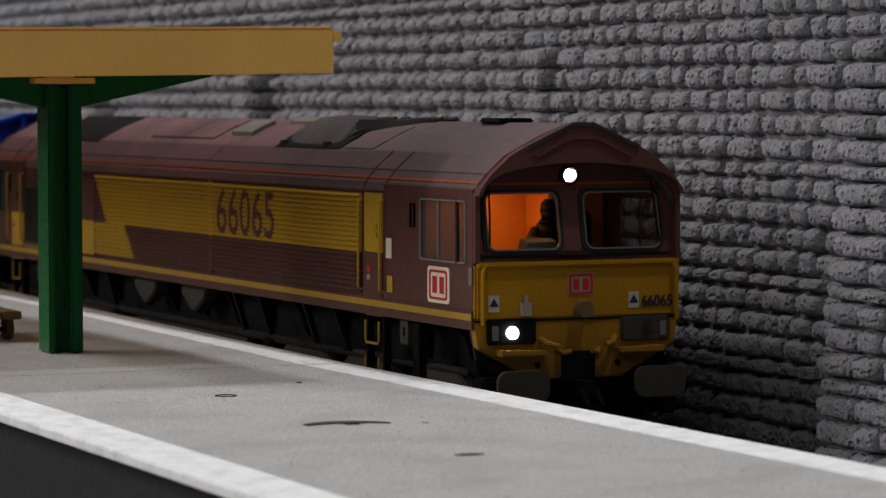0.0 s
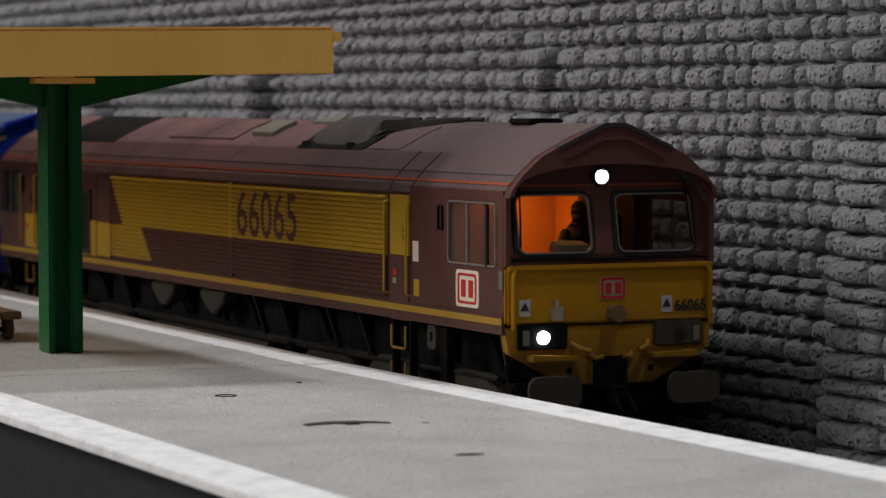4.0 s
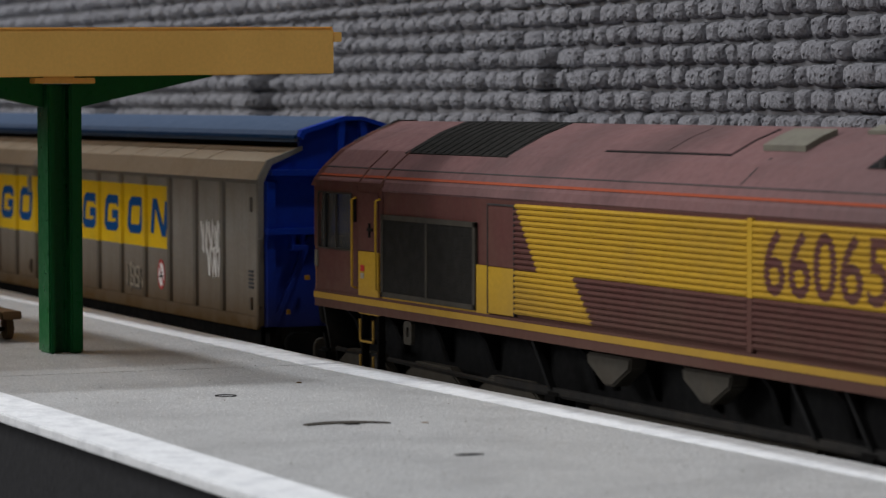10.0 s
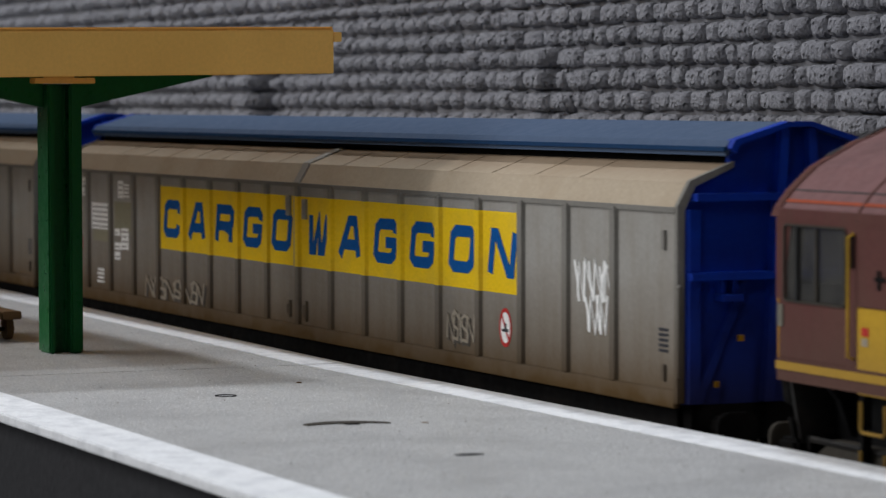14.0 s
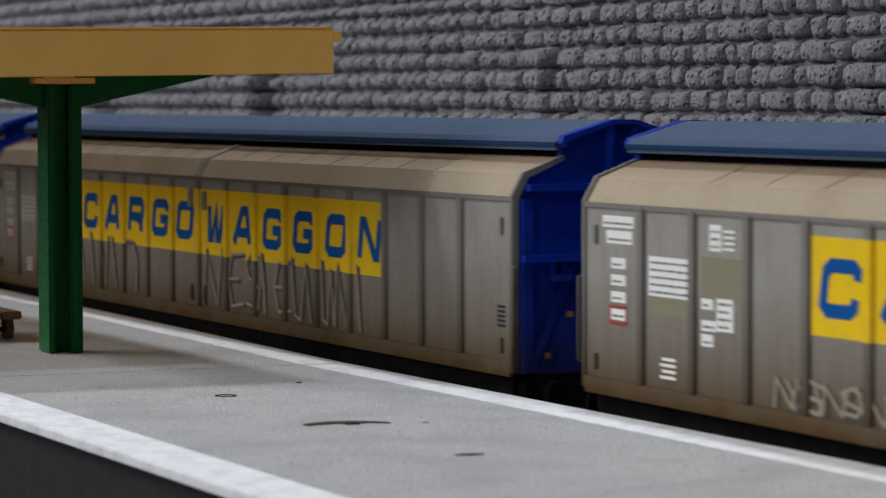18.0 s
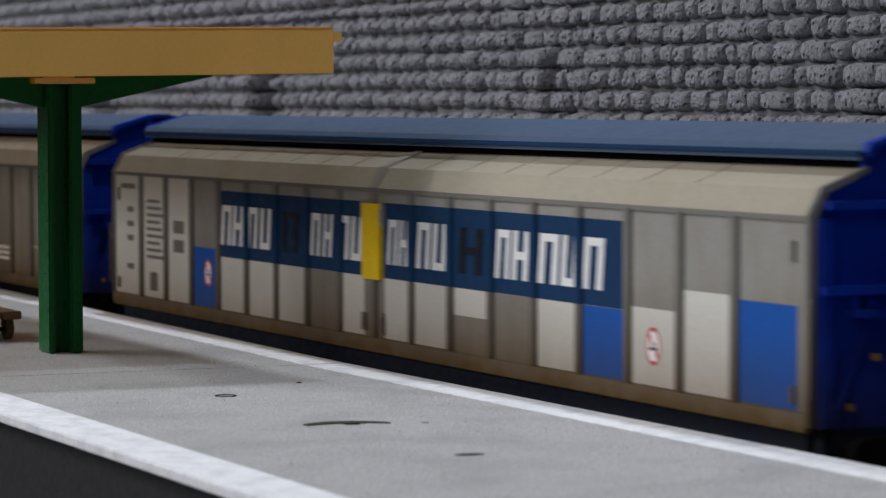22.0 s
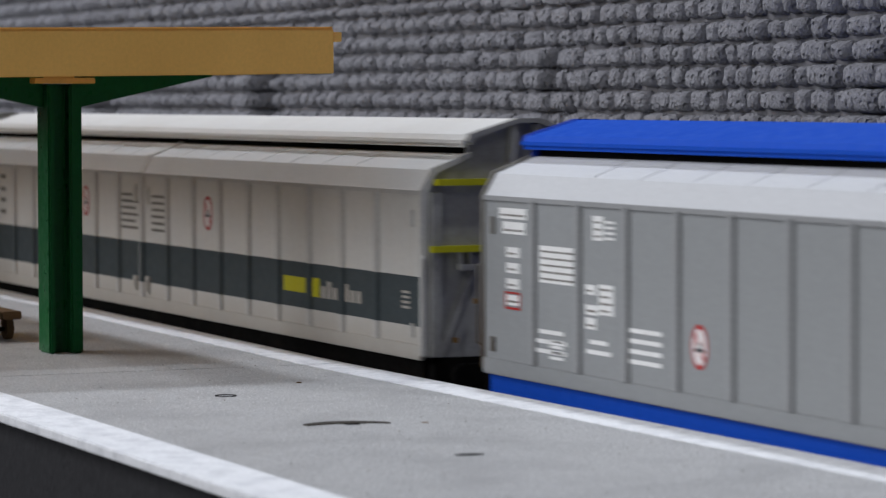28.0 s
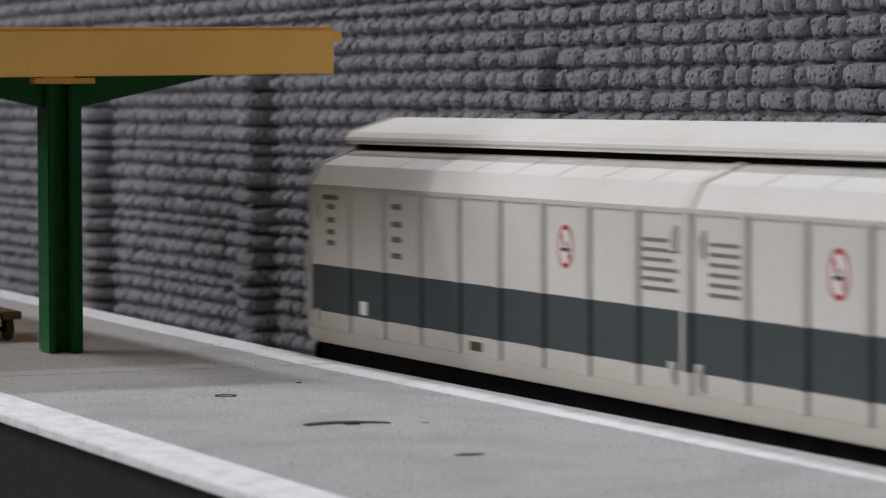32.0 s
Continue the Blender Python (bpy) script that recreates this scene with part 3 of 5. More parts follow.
def build_barrow():
    """A luggage trolley that stands beyond the post."""
    barrow = thing("luggage_trolley", "brown wooden luggage trolley on the platform", "trolley", at=(-40, -58, PLAT))
    for i in range(4):
        part("plank", Geo().box(-14, 10.8, -12.4 + i * 3.6, -9.0 + i * 3.6, 3.9, 5.3), M_WOOD, barrow, bevel=0.15)
    for x in (-9, 5.0):
        part("axle", Geo().cyl("y", (x, 1.8), 0.4, -11, 2.0, 8), M_FRAME, barrow)
        for y in (-11.5, 0.2):
            part("wheel", Geo().cyl("y", (x, 2.2), 2.2, y, y + 1.2, 18), M_WOOD, barrow)
        part("axle_block", Geo().box(x - 1.2, x + 1.2, -9, -1.0, 2.0, 3.9), M_WOOD, barrow)


build_room()
build_platform()
build_track()
build_wall()
build_canopy()
build_barrow()

# ---- the train: vehicles along +x, z from the rail head ----
HALF = 17.4


def side_block(geo, x0, x1, z0, z1, out, back=0.05, y=-HALF):
    """A flat plate on the platform side, standing out from it."""
    return geo.box(x0, x1, y - out, y + back, z0, z1)


def bars(name, parent, mat, rows, y=-HALF - 0.03, label="unreadable small markings"):
    if name.endswith("line"):
        g = Geo()
        for x0, x1, z0, z1 in rows:
            g.box(x0, x1, y - 0.05, y + 0.03, z0, z1)
        tagged(part(name, g, mat, parent, label), kind="stuff")
    else:
        for x0, x1, z0, z1 in rows:
            part(name, Geo().box(x0, x1, y - 0.05, y + 0.03, z0, z1), mat, parent, label)


def ring_sign(parent, x, z, r=2.4, y=-HALF - 0.03):
    n = 20
    outer = [(x + r * 0.72 * math.cos(2 * math.pi * i / n), z + r * math.sin(2 * math.pi * i / n)) for i in range(n)]
    inner = [(x + (a - x) * 0.78, z + (b - z) * 0.8) for a, b in outer]
    sign = part("warning_sign", Geo().prism("y", inner, y - 0.03, y + 0.03), M_WHITE, parent, "round red and white warning sign")
    part("sign_rim", Geo().ring("y", outer, inner, y - 0.06, y + 0.03), M_RED, sign)
    k = r / 2.4
    part("sign_slash", Geo().prism("y", [(x - 1.1 * k, z + 1.25 * k), (x - 0.8 * k, z + 1.55 * k), (x + 1.1 * k, z - 1.25 * k), (x + 0.8 * k, z - 1.55 * k)], y - 0.055, y), M_RED, sign)
    part("sign_figure", Geo().prism("y", [(x - 0.9 * k, z - 0.55 * k), (x + 0.9 * k, z - 0.5 * k), (x + 0.9 * k, z - 0.15 * k), (x + 0.3 * k, z - 0.1 * k), (x + 0.4 * k, z + 0.5 * k), (x - 0.1 * k, z + 0.5 * k), (x - 0.2 * k, z - 0.1 * k), (x - 0.9 * k, z - 0.2 * k)], y - 0.07, y), M_DARKPRINT, sign)


def bogie(parent, x, axle=11.5, mat=M_FRAME):
    b = part("bogie", Geo().box(x - 5, x + 5, -9, 9, 6, 9), mat, parent, "grimy black bogie")
    for side in (-1, 1):
        y = side * 13.2
        prof = [(x - axle - 7, 4.2), (x - axle - 7, 8.6), (x - 6, 9.2), (x - 4, 10.6), (x + 4, 10.6), (x + 6, 9.2), (x + axle + 7, 8.6), (x + axle + 7, 4.2), (x + axle - 5, 4.0), (x + 5, 3.2), (x - 5, 3.2), (x - axle + 5, 4.0)]
        part("side_frame", Geo().prism("y", prof, y - 0.9, y + 0.9), mat, b)
        for dx in (-axle, axle):
            part("axle_box", Geo().box(x + dx - 2.2, x + dx + 2.2, y - 1.8 if side < 0 else y, y if side < 0 else y + 1.8, 4.6, 8.4), mat, b, bevel=0.3)
            part("wheel", Geo().cyl("y", (x + dx, 6.3), 6.3, side * 8.4, side * 10.2, 24), M_STEEL, b)
    return b


def buffers(parent, x, s, z=12.8, mat=M_FRAME, wide=False):
    for side in (-1, 1):
        y = side * 11.5
        b = part("buffer", Geo().cyl("x", (y, z), 1.5, x, x + s * 5.2, 12), mat, parent)
        head = rounded(y - (4.3 if wide else 3.0), y + (4.3 if wide else 3.0), z - 2.4, z + 2.4, 1.6)
        part("buffer_head", Geo().prism("x", head, x + s * 5.1, x + s * 6.0), mat, b, bevel=0.15)
    c = part("coupling", Geo().box(min(x, x + s * 5), max(x, x + s * 5), -0.9, 0.9, 11, 13.2), M_FRAME, parent)
    part("coupling_link", Geo().rod([(x + s * 4.5, -1.2, 12), (x + s * 7, -1.2, 9.5), (x + s * 7, 1.2, 9.5), (x + s * 4.5, 1.2, 12)], 0.4), M_FRAME, c)


ROOF = [(-17.4, 41.4), (-16.9, 42.6), (-15.2, 44.7), (-12.0, 47.5), (-6.3, 50.4), (-1.6, 52.2), (1.6, 52.2), (6.3, 50.4), (12.0, 47.5), (15.2, 44.7), (16.9, 42.6), (17.4, 41.4)]


def over_slats(mesh, s):
    """Lays flat lettering over the ridges of the ribbed side."""
    bm = bmesh.new()
    bm.from_mesh(mesh)
    for i in range(14):
        mid = 40.6 - 0.81 * i - 0.251
        for z in (mid - 0.351, mid, mid + 0.351):
            bmesh.ops.bisect_plane(bm, geom=bm.verts[:] + bm.edges[:] + bm.faces[:], plane_co=(0, 0, z * MM), plane_no=(0, 0, 1))
    for v in bm.verts:
        off = (40.6 - 0.251 - v.co.z / MM) % 0.81
        off = min(off, 0.81 - off)
        v.co.y = s * (17.78 - 0.3 * min(1.0, off / 0.351)) * MM
    bm.to_mesh(mesh)
    bm.free()


def build_locomotive():
    loco = thing("diesel_locomotive", "maroon and yellow model diesel locomotive with lit headlamps", "locomotive")
    ins = [(y * 0.94, z - 1.2) for y, z in ROOF]
    # engine room between the two cabs
    part("body", Geo().prism("x", [(-17.0, 21.5), *[(y * 0.985, z - 0.25) for y, z in ROOF], (17.0, 21.5)], -112, 109), M_MAROON, loco)
    part("roof", Geo().strip("x", ROOF, ins, -133.2, 133.0), M_MAROON_ROOF, loco, "maroon roof toned lighter for overhead light, with soot marks")
    for side in (-1, 1):
        s = side
        part("solebar", Geo().box(-133.4, 133.2, s * 17.35 - 0.25, s * 17.35 + 0.25, 21.2, 24.0), M_MAROON, loco)
        part("solebar_stripe", Geo().box(-133.45, 133.25, s * 17.65 - 0.1, s * 17.65 + 0.1, 22.6, 23.6), M_GOLD, loco, "thin yellow line")
        part("cant_line", Geo().strip("x", [(s * 16.53, 43.22), (s * 16.26, 43.58)], [(s * 16.3, 43.1), (s * 16.0, 43.45)], -133.2, 133.1), M_ORANGE_LINE, loco, "thin orange line")
        part("gutter_seam", Geo().strip("x", [(s * 15.33, 44.6), (s * 15.17, 44.77)], [(s * 15.15, 44.35), (s * 15.0, 44.55)], -133.1, 132.9), M_SOOT, loco)
        # ribbed panels: slats of two colours with slanted joints
        top, foot, pitch = 40.6, 24.4, 0.81
        for i in range(20):
            z1 = top - i * pitch
            z0 = z1 - pitch * 0.62
            mid = (z0 + z1) / 2
            y0, y1 = (-17.75, -17.1) if s < 0 else (17.1, 17.75)
            slat = [(y0 if s < 0 else y1, mid), ((y0 + 0.3) if s < 0 else y1 - 0.3, z1 + 0.1), (y1 if s < 0 else y0, z1 + 0.1), (y1 if s < 0 else y0, z0 - 0.1), ((y0 + 0.3) if s < 0 else y1 - 0.3, z0 - 0.1)]
            lean = (40.6 - mid) * 0.82
            spans = []
            if mid > 31.0:
                spans += [(-53.4, -53.2 + lean, M_MAROON), (-53.2 + lean, 16.2, M_GOLD), (17.6, 89.0, M_GOLD)]
            else:
                cut = -34.0 + (31.0 - mid) * 1.0
                spans += [(-53.4, cut, M_GOLD), (cut, 16.2, M_MAROON), (17.6, 89.0, M_MAROON)]
            for a, b, mat in spans:
                if b - a > 0.6:
                    part("slat", Geo().prism("x", slat, a, b), mat, loco)
        part("panel_post", Geo().box(16.2, 17.5, s * 17.4 - 0.2, s * 17.4 + 0.2, 31.0, 41.0), M_GOLD, loco)
        part("panel_post", Geo().box(16.2, 17.5, s * 17.4 - 0.2, s * 17.4 + 0.2, 24.2, 30.95), M_MAROON, loco)
        # radiator grille with its frame
        grille = part("side_grille", Geo().box(-103.4, -68.0, s * 17.3 - 0.2, s * 17.3 + 0.2, 25.0, 36.8), M_MESH, loco, "black mesh side grille")
        for a, b, c, d in ((-104.2, -103.3, 24.4, 37.4), (-68.2, -67.2, 24.4, 37.4), (-86.2, -85.4, 25, 36.8), (-104.2, -67.2, 36.7, 37.5), (-104.2, -67.2, 24.3, 25.1)):
            part("grille_bar", Geo().box(a, b, s * 17.4 - 0.22, s * 17.4 + 0.22, c, d), M_GRIME, grille)
        lo, hi = (17.2, 17.6)
        part("side_sheet", Geo().box(-112, -67.0, s * 17.28 - 0.12, s * 17.28 + 0.12, 24.0, 31.2), M_GOLD, loco)
        part("side_door", Geo().box(-62.6, -53.6, s * 17.35 - 0.2, s * 17.35 + 0.2, 31.2, 40.2), M_MAROON, loco, bevel=0.1)
        part("side_door", Geo().box(-62.6, -53.6, s * 17.35 - 0.2, s * 17.35 + 0.2, 24.2, 31.15), M_GOLD, loco, bevel=0.1)
        for a, b, c, d in ((-62.9, -62.65, 24.2, 40.4), (-53.55, -53.3, 24.2, 40.4), (-62.9, -53.3, 40.25, 40.5)):
            part("door_seam", Geo().box(a, b, s * 17.4 - 0.2, s * 17.4 + 0.2, c, d), M_SOOT, loco)
        part("side_sheet", Geo().box(-67.0, -62.7, s * 17.28 - 0.12, s * 17.28 + 0.12, 24.0, 31.2), M_GOLD, loco)
        # cab doors with hand rails
        for x0, x1 in ((91.0, 98.4), (-113.9, -105.2)):
            door = part("cab_door", Geo().box(x0, x1, s * 17.4 - 0.2, s * 17.4 + 0.2, 31.3, 40.9), M_GOLD if x0 > 0 else M_MAROON, loco, "yellow cab door" if x0 > 0 else "", bevel=0.12)
            part("door_foot", Geo().box(x0, x1, s * 17.38 - 0.2, s * 17.38 + 0.2, 21.0, 31.25), M_MAROON if x0 > 0 else M_GOLD, door, bevel=0.12)
            part("door_handle", Geo().box(x0 + 4.4, x0 + 6.6, s * 17.7 - 0.15, s * 17.7 + 0.15, 34.6, 35.1).box(x0 + 5.0, x0 + 5.5, s * 17.7 - 0.15, s * 17.7 + 0.15, 33.6, 35.9), M_GOLD if x0 > 0 else M_BLACK, door)
            for x in (x0 - 0.9, x1 + 0.6):
                part("hand_rail", Geo().rod([(x, s * 17.5, 39.9), (x, s * 18.3, 39.6), (x, s * 18.3, 25.4), (x, s * 17.5, 25.1)], 0.22), M_GOLD, door)
            part("door_notice", Geo().box(x0 + 1.2, x0 + 2.6, s * 17.62 - 0.05, s * 17.62 + 0.05, 26.8, 27.7), M_FADED, door)
            part("door_notice", Geo().box(x0 + 1.2, x0 + 2.8, s * 17.62 - 0.05, s * 17.62 + 0.05, 28.0, 29.0), M_RED, door)
    # cabs: hollow shells with window openings
    for e in (1, -1):
        for s in (-1, 1):
            y0, y1 = sorted((s * 17.4, s * 16.6))
            def xs(a, b):
                return (a, b) if e > 0 else (-b, -a)
            w0, w1 = (113.8, 130.6) if e > 0 else (117.0, 131.6)
            d0 = 98.6 if e > 0 else 104.0
            for a, b, c, d in ((d0, 133.2, 24.0, 31.2), (d0, w0, 31.2, 40.4), (w1, 133.2, 31.2, 40.4), (d0, 133.2, 40.4, 42.4)):
                part("cab_side", Geo().box(*xs(a, b), y0, y1, c, d), M_MAROON, loco)
            yo = s * 17.45
            frame_out = rounded(*xs(w0 - 0.3, w1 + 0.3), 31.0, 40.6, 0.7)
            frame_in = rounded(*xs(w0 - 0.05, w1 + 0.05), 31.25, 40.35, 0.5)
            win = part("cab_side_window", Geo().ring("y", frame_out, frame_in, yo - 0.18, yo + 0.18), M_SILVER if e > 0 else M_GRIME, loco, "silver-framed sliding cab window" if e > 0 else "grimy sliding cab window")
            part("glass_pane", Geo().box(*xs(w0 + 0.1, w1 - 0.1), s * 17.15 - 0.1, s * 17.15 + 0.1, 31.3, 40.3), M_SHEEN_PANE, win)
            part("window_bar", Geo().box(*xs(w0 + 6.6, w0 + 7.0), yo - 0.15, yo + 0.15, 31.4, 40.2), M_SILVER if e > 0 else M_GRIME, win)
            part("window_bar", Geo().box(*xs(w1 - 3.3, w1 - 2.7), yo - 0.2, yo + 0.2, 31.0, 40.5), M_RUBBER, win)
            a, b = xs(110.0, 111.5) if e > 0 else xs(115.0, 116.2)
            part("grab_loop", Geo().rod([(a, s * 17.6, 39.6), (b, s * 17.6, 39.6), (b, s * 17.6, 36.0), (a, s * 17.6, 36.0), (a, s * 17.6, 39.6)], 0.2), M_BLACK, loco)
            a, b = xs(132.1, 133.3)
            part("air_flap", Geo().box(a, b, s * 17.5 - 0.12, s * 17.5 + 0.12, 27.9, 30.6), M_HATCH, loco)
        def fx(a, b):
            return (a, b) if e > 0 else (-b, -a)
        face0, face1 = fx(132.4, 133.4)
        top = [(y, z) for y, z in ROOF if z > 42.3]
        front = part("cab_front", Geo().prism("x", [(-16.95, 42.2), *[(y * 0.99, z - 0.3) for y, z in top], (16.95, 42.2)], face0, face1), M_MAROON, loco, "maroon cab front above the windscreen")
        raked = set(loco.children_recursive)
        for a, b in ((-17.3, -15.3), (-2.3, 1.2), (14.7, 17.3)):
            part("windscreen_pillar", Geo().box(face0, face1, a, b, 31.6, 42.25), M_MAROON, loco)
        part("front_line", Geo().box(*fx(133.3, 133.48), -16.2, 16.2, 42.9, 43.25), M_ORANGE_LINE, loco, "thin orange line")
        part("windscreen_sill", Geo().box(face0, face1, -17.3, 17.3, 31.0, 32.9), M_MAROON, loco)
        for a, b in ((-15.5, -2.1), (1.0, 14.9)):
            o = rounded(a, b, 32.5, 42.3, 1.6)
            i = rounded(a + 0.75, b - 0.75, 33.2, 41.6, 1.2)
            win = part("windscreen", Geo().ring("x", o, i, *fx(133.2, 133.75)), M_RUBBER, loco, "windscreen with a black rubber seal")
            part("seal_bead", Geo().ring("x", rounded(a + 0.55, b - 0.55, 33.0, 41.8, 1.3), rounded(a + 0.8, b - 0.8, 33.25, 41.55, 1.2), *fx(133.5, 133.95)), M_BEAD, win)
            part("glass_pane", Geo().box(*fx(132.9, 133.1), a + 0.4, b - 0.4, 32.9, 42.0), M_GLASS, win)
            wx = e * 134.1
            wy = a + 1.2 if a < 0 else b - 1.2
            part("wiper", Geo().rod([(wx, wy + (1 if a < 0 else -1) * 0.2, 43.4), (wx, wy, 38.5), (wx, wy - (0.4 if a < 0 else -0.4), 34.0)], 0.16), M_BLACK, win)
        # the windscreen leans back under the hood
        lean_back = Matrix.Identity(4)
        lean_back[0][2], lean_back[0][3] = -e * 0.2, e * 0.2 * 31.2 * MM
        for piece in [front, *(set(loco.children_recursive) - raked)]:
            piece.data.transform(lean_back)
        part("screen_rail", Geo().rod([(e * 133.2, -16.0, 32.2), (e * 133.6, 0.0, 32.1), (e * 133.2, 16.0, 32.2)], 0.22), M_BLACK, loco)
        # yellow warning panel and bufferbeam
        nose = part("warning_panel", Geo().prism("x", [(-17.3, 22.6), (-17.3, 31.2), (17.3, 31.2), (17.3, 22.6)], *fx(132.0, 134.0)), M_NOSE, loco, "yellow warning panel", bevel=0.35)
        part("panel_lip", Geo().box(*fx(133.6, 134.7), -17.0, 17.0, 30.6, 31.4), M_NOSE, nose, bevel=0.2)
        for s in (-1, 1):
            part("lip_rail", Geo().rod([(e * 134.4, s * 15.9, 30.9), (e * 134.7, s * 16.4, 29.8), (e * 134.7, s * 16.4, 22.0)], 0.35), M_NOSE, nose)
        part("lower_nose", Geo().prism("x", [(-17.2, 22.35), (17.2, 22.35), (16.6, 18.4), (7.4, 13.4), (-7.4, 13.4), (-16.6, 18.4)], *fx(131.5, 133.6)), M_NOSE if e > 0 else M_FRAME, loco, "grimy yellow lower nose" if e > 0 else "", bevel=0.2)
        for s in (-1, 1):
            box = part("lamp_housing", Geo().box(*fx(133.4, 134.3), s * 11.3 - 4.0, s * 11.3 + 4.0, 18.9, 22.7), M_BLACK if s < 0 else M_GRIME, loco, "black lamp housing" if s < 0 else "grimy lamp housing", bevel=0.2)
            lit = s < 0 and e > 0
            part("headlamp", Geo().cyl("x", (s * 11.4, 20.7), 0.98, *fx(134.2, 134.6), 20), M_LAMP if lit else M_GLASS, box, "lit white headlamp" if lit else "")
            part("marker_lamp", Geo().box(*fx(134.2, 134.5), s * 14.2 - 0.5, s * 14.2 + 0.5, 19.6, 21.8), M_HATCH, box)
            part("step_ledge", Geo().prism("x", [(s * 13.8, 17.2), (s * 13.8, 18.2), (s * 6.2, 17.9), (s * 6.2, 17.2)], *fx(133.4, 136.0)), M_NOSE, loco, bevel=0.15)
            part("pipe_cock", Geo().rod([(e * 133.5, s * 6.4, 19.6), (e * 134.8, s * 5.4, 18.9), (e * 135.2, s * 4.0, 18.5)], 0.45, 8), M_NOSE, loco)
            part("pipe_cock", Geo().rod([(e * 133.5, s * 3.6, 17.9), (e * 134.7, s * 2.8, 17.4), (e * 135.0, s * 1.7, 17.7)], 0.4, 8), M_NOSE, loco)
            part("nose_bolt", Geo().cyl("x", (s * 6.8, 15.6), 0.5, *fx(133.5, 133.75), 10), M_BLACK, loco)
            part("guard_iron", Geo().prism("x", [(s * 12.5, 13.8), (s * 16.6, 16.6), (s * 15.0, 9.0), (s * 12.0, 9.0)], *fx(131.5, 132.4)), M_FRAME, loco)
        part("nose_seam", Geo().box(*fx(132.6, 133.75), -17.25, 17.25, 22.36, 22.62), M_BLACK, loco)
        part("lower_apron", Geo().prism("x", [(-16.9, 21.0), (16.9, 21.0), (15.2, 12.0), (-15.2, 12.0)], *fx(130.8, 131.45)), M_CHASSIS, loco)
        part("top_lamp", Geo().cyl("x", (-0.4, 44.3), 0.92, *fx(131.0, 132.0), 20), M_LAMP if e > 0 else M_GLASS, loco, "lit white top lamp" if e > 0 else "")
        part("lamp_bezel", Geo().ring("x", [(-0.4 + 1.5 * math.cos(q), 44.3 + 1.5 * math.sin(q)) for q in np.linspace(0, 6.0, 18)], [(-0.4 + 1.16 * math.cos(q), 44.3 + 1.16 * math.sin(q)) for q in np.linspace(0, 6.0, 18)], *fx(130.6, 131.9)), M_BLACK, loco)
        part("front_visor", Geo().strip("x", [(-9.5, 48.9), (-1.7, 52.4), (1.7, 52.4), (9.5, 48.9)], [(-9.5, 48.3), (-1.7, 51.8), (1.7, 51.8), (9.5, 48.3)], *fx(134.6, 135.7)), M_SOOT, loco)
        hood = [(y, z) for y, z in ROOF if z > 41.0]
        arch = [(16.6 * math.cos(math.pi * i / 14) * 1.0, 41.6 + 4.7 * math.sin(math.pi * i / 14) ** 0.8) for i in range(15)]
        part("roof_hood", Geo().strip("x", hood, [(-16.7, 41.5)] + arch[::-1][1:-1] + [(16.7, 41.5)], *fx(133.0, 135.4)), M_MAROON, loco, "overhanging roof hood")
        part("hood_ridge", Geo().strip("x", [(-8.4, 47.3), (-2.4, 50.4), (2.4, 50.4), (8.4, 47.3)], [(-7.6, 47.2), (-2.2, 49.8), (2.2, 49.8), (7.6, 47.2)], *fx(135.3, 135.8)), M_MAROON, loco)
        rim = [(-17.35, 31.3), (-17.35, 41.4), *ROOF[1:-1], (17.35, 41.4), (17.35, 31.3)]
        part("face_rim", Geo().strip("x", rim, [(y * 0.955, z - (0.75 if z > 42 else 0.0)) for y, z in rim], *fx(133.1, 134.1)), M_MAROON, loco)
        part("lamp_bracket", Geo().box(*fx(133.8, 135.0), -10.0, -8.4, 23.2, 25.2).box(*fx(133.8, 134.6), -9.5, -8.9, 25.0, 26.3), M_FADED, loco)
        part("control_socket", Geo().cyl("x", (0.4, 24.0), 1.35, *fx(133.8, 135.9), 12), M_WOOD, loco, bevel=0.1)
        part("draw_box", Geo().box(*fx(131.5, 133.9), -2.8, 2.8, 12.8, 17.6), M_BLACK, loco)
        part("buffer_beam", Geo().box(*fx(129.5, 132.2), -15.0, 15.0, 9.5, 14.5), M_FRAME, loco)
        buffers(loco, e * 133.0, e, 12.9, M_GRIME, wide=True)
        # plain badge blocks, hazard labels
        badge = part("badge", Geo().prism("x", rounded(-1.9, 2.5, 26.0, 29.5, 0.5), *fx(133.9, 134.1)), M_FADED, loco, "pale square badge with a red border")
        part("badge_border", Geo().ring("x", rounded(-1.75, 2.35, 26.15, 29.35, 0.45), rounded(-1.3, 1.9, 26.55, 28.95, 0.3), *fx(134.05, 134.16)), M_RED, badge)
        part("badge_bar", Geo().box(*fx(134.05, 134.2), -1.0, 0.0, 26.9, 28.6).box(*fx(134.05, 134.2), 0.6, 1.6, 26.9, 28.6), M_RED, badge)
        for y in (-14.3, 9.3):
            lab = part("hazard_label", Geo().box(*fx(133.9, 134.12), y - 0.9, y + 0.9, 23.9, 26.4), M_GREY_PLATE, loco, "small pale hazard label")
            part("label_triangle", Geo().prism("x", [(y - 0.75, 24.7), (y + 0.75, 24.7), (y, 26.0)], *fx(134.05, 134.2)), M_DARKPRINT, lab)
        # cab interior: lit and manned at the leading end
        part("cab_bulkhead", Geo().prism("x", [(-16.4, 24), (-16.4, 41.5), (-14.4, 43.6), (-11, 46.0), (11, 46.0), (14.4, 43.6), (16.4, 41.5), (16.4, 24)], *fx(109.1, 109.6)), M_CAB_LIT if e > 0 else M_CABGREY, loco, "cab bulkhead, lamplit tan in the leading cab")
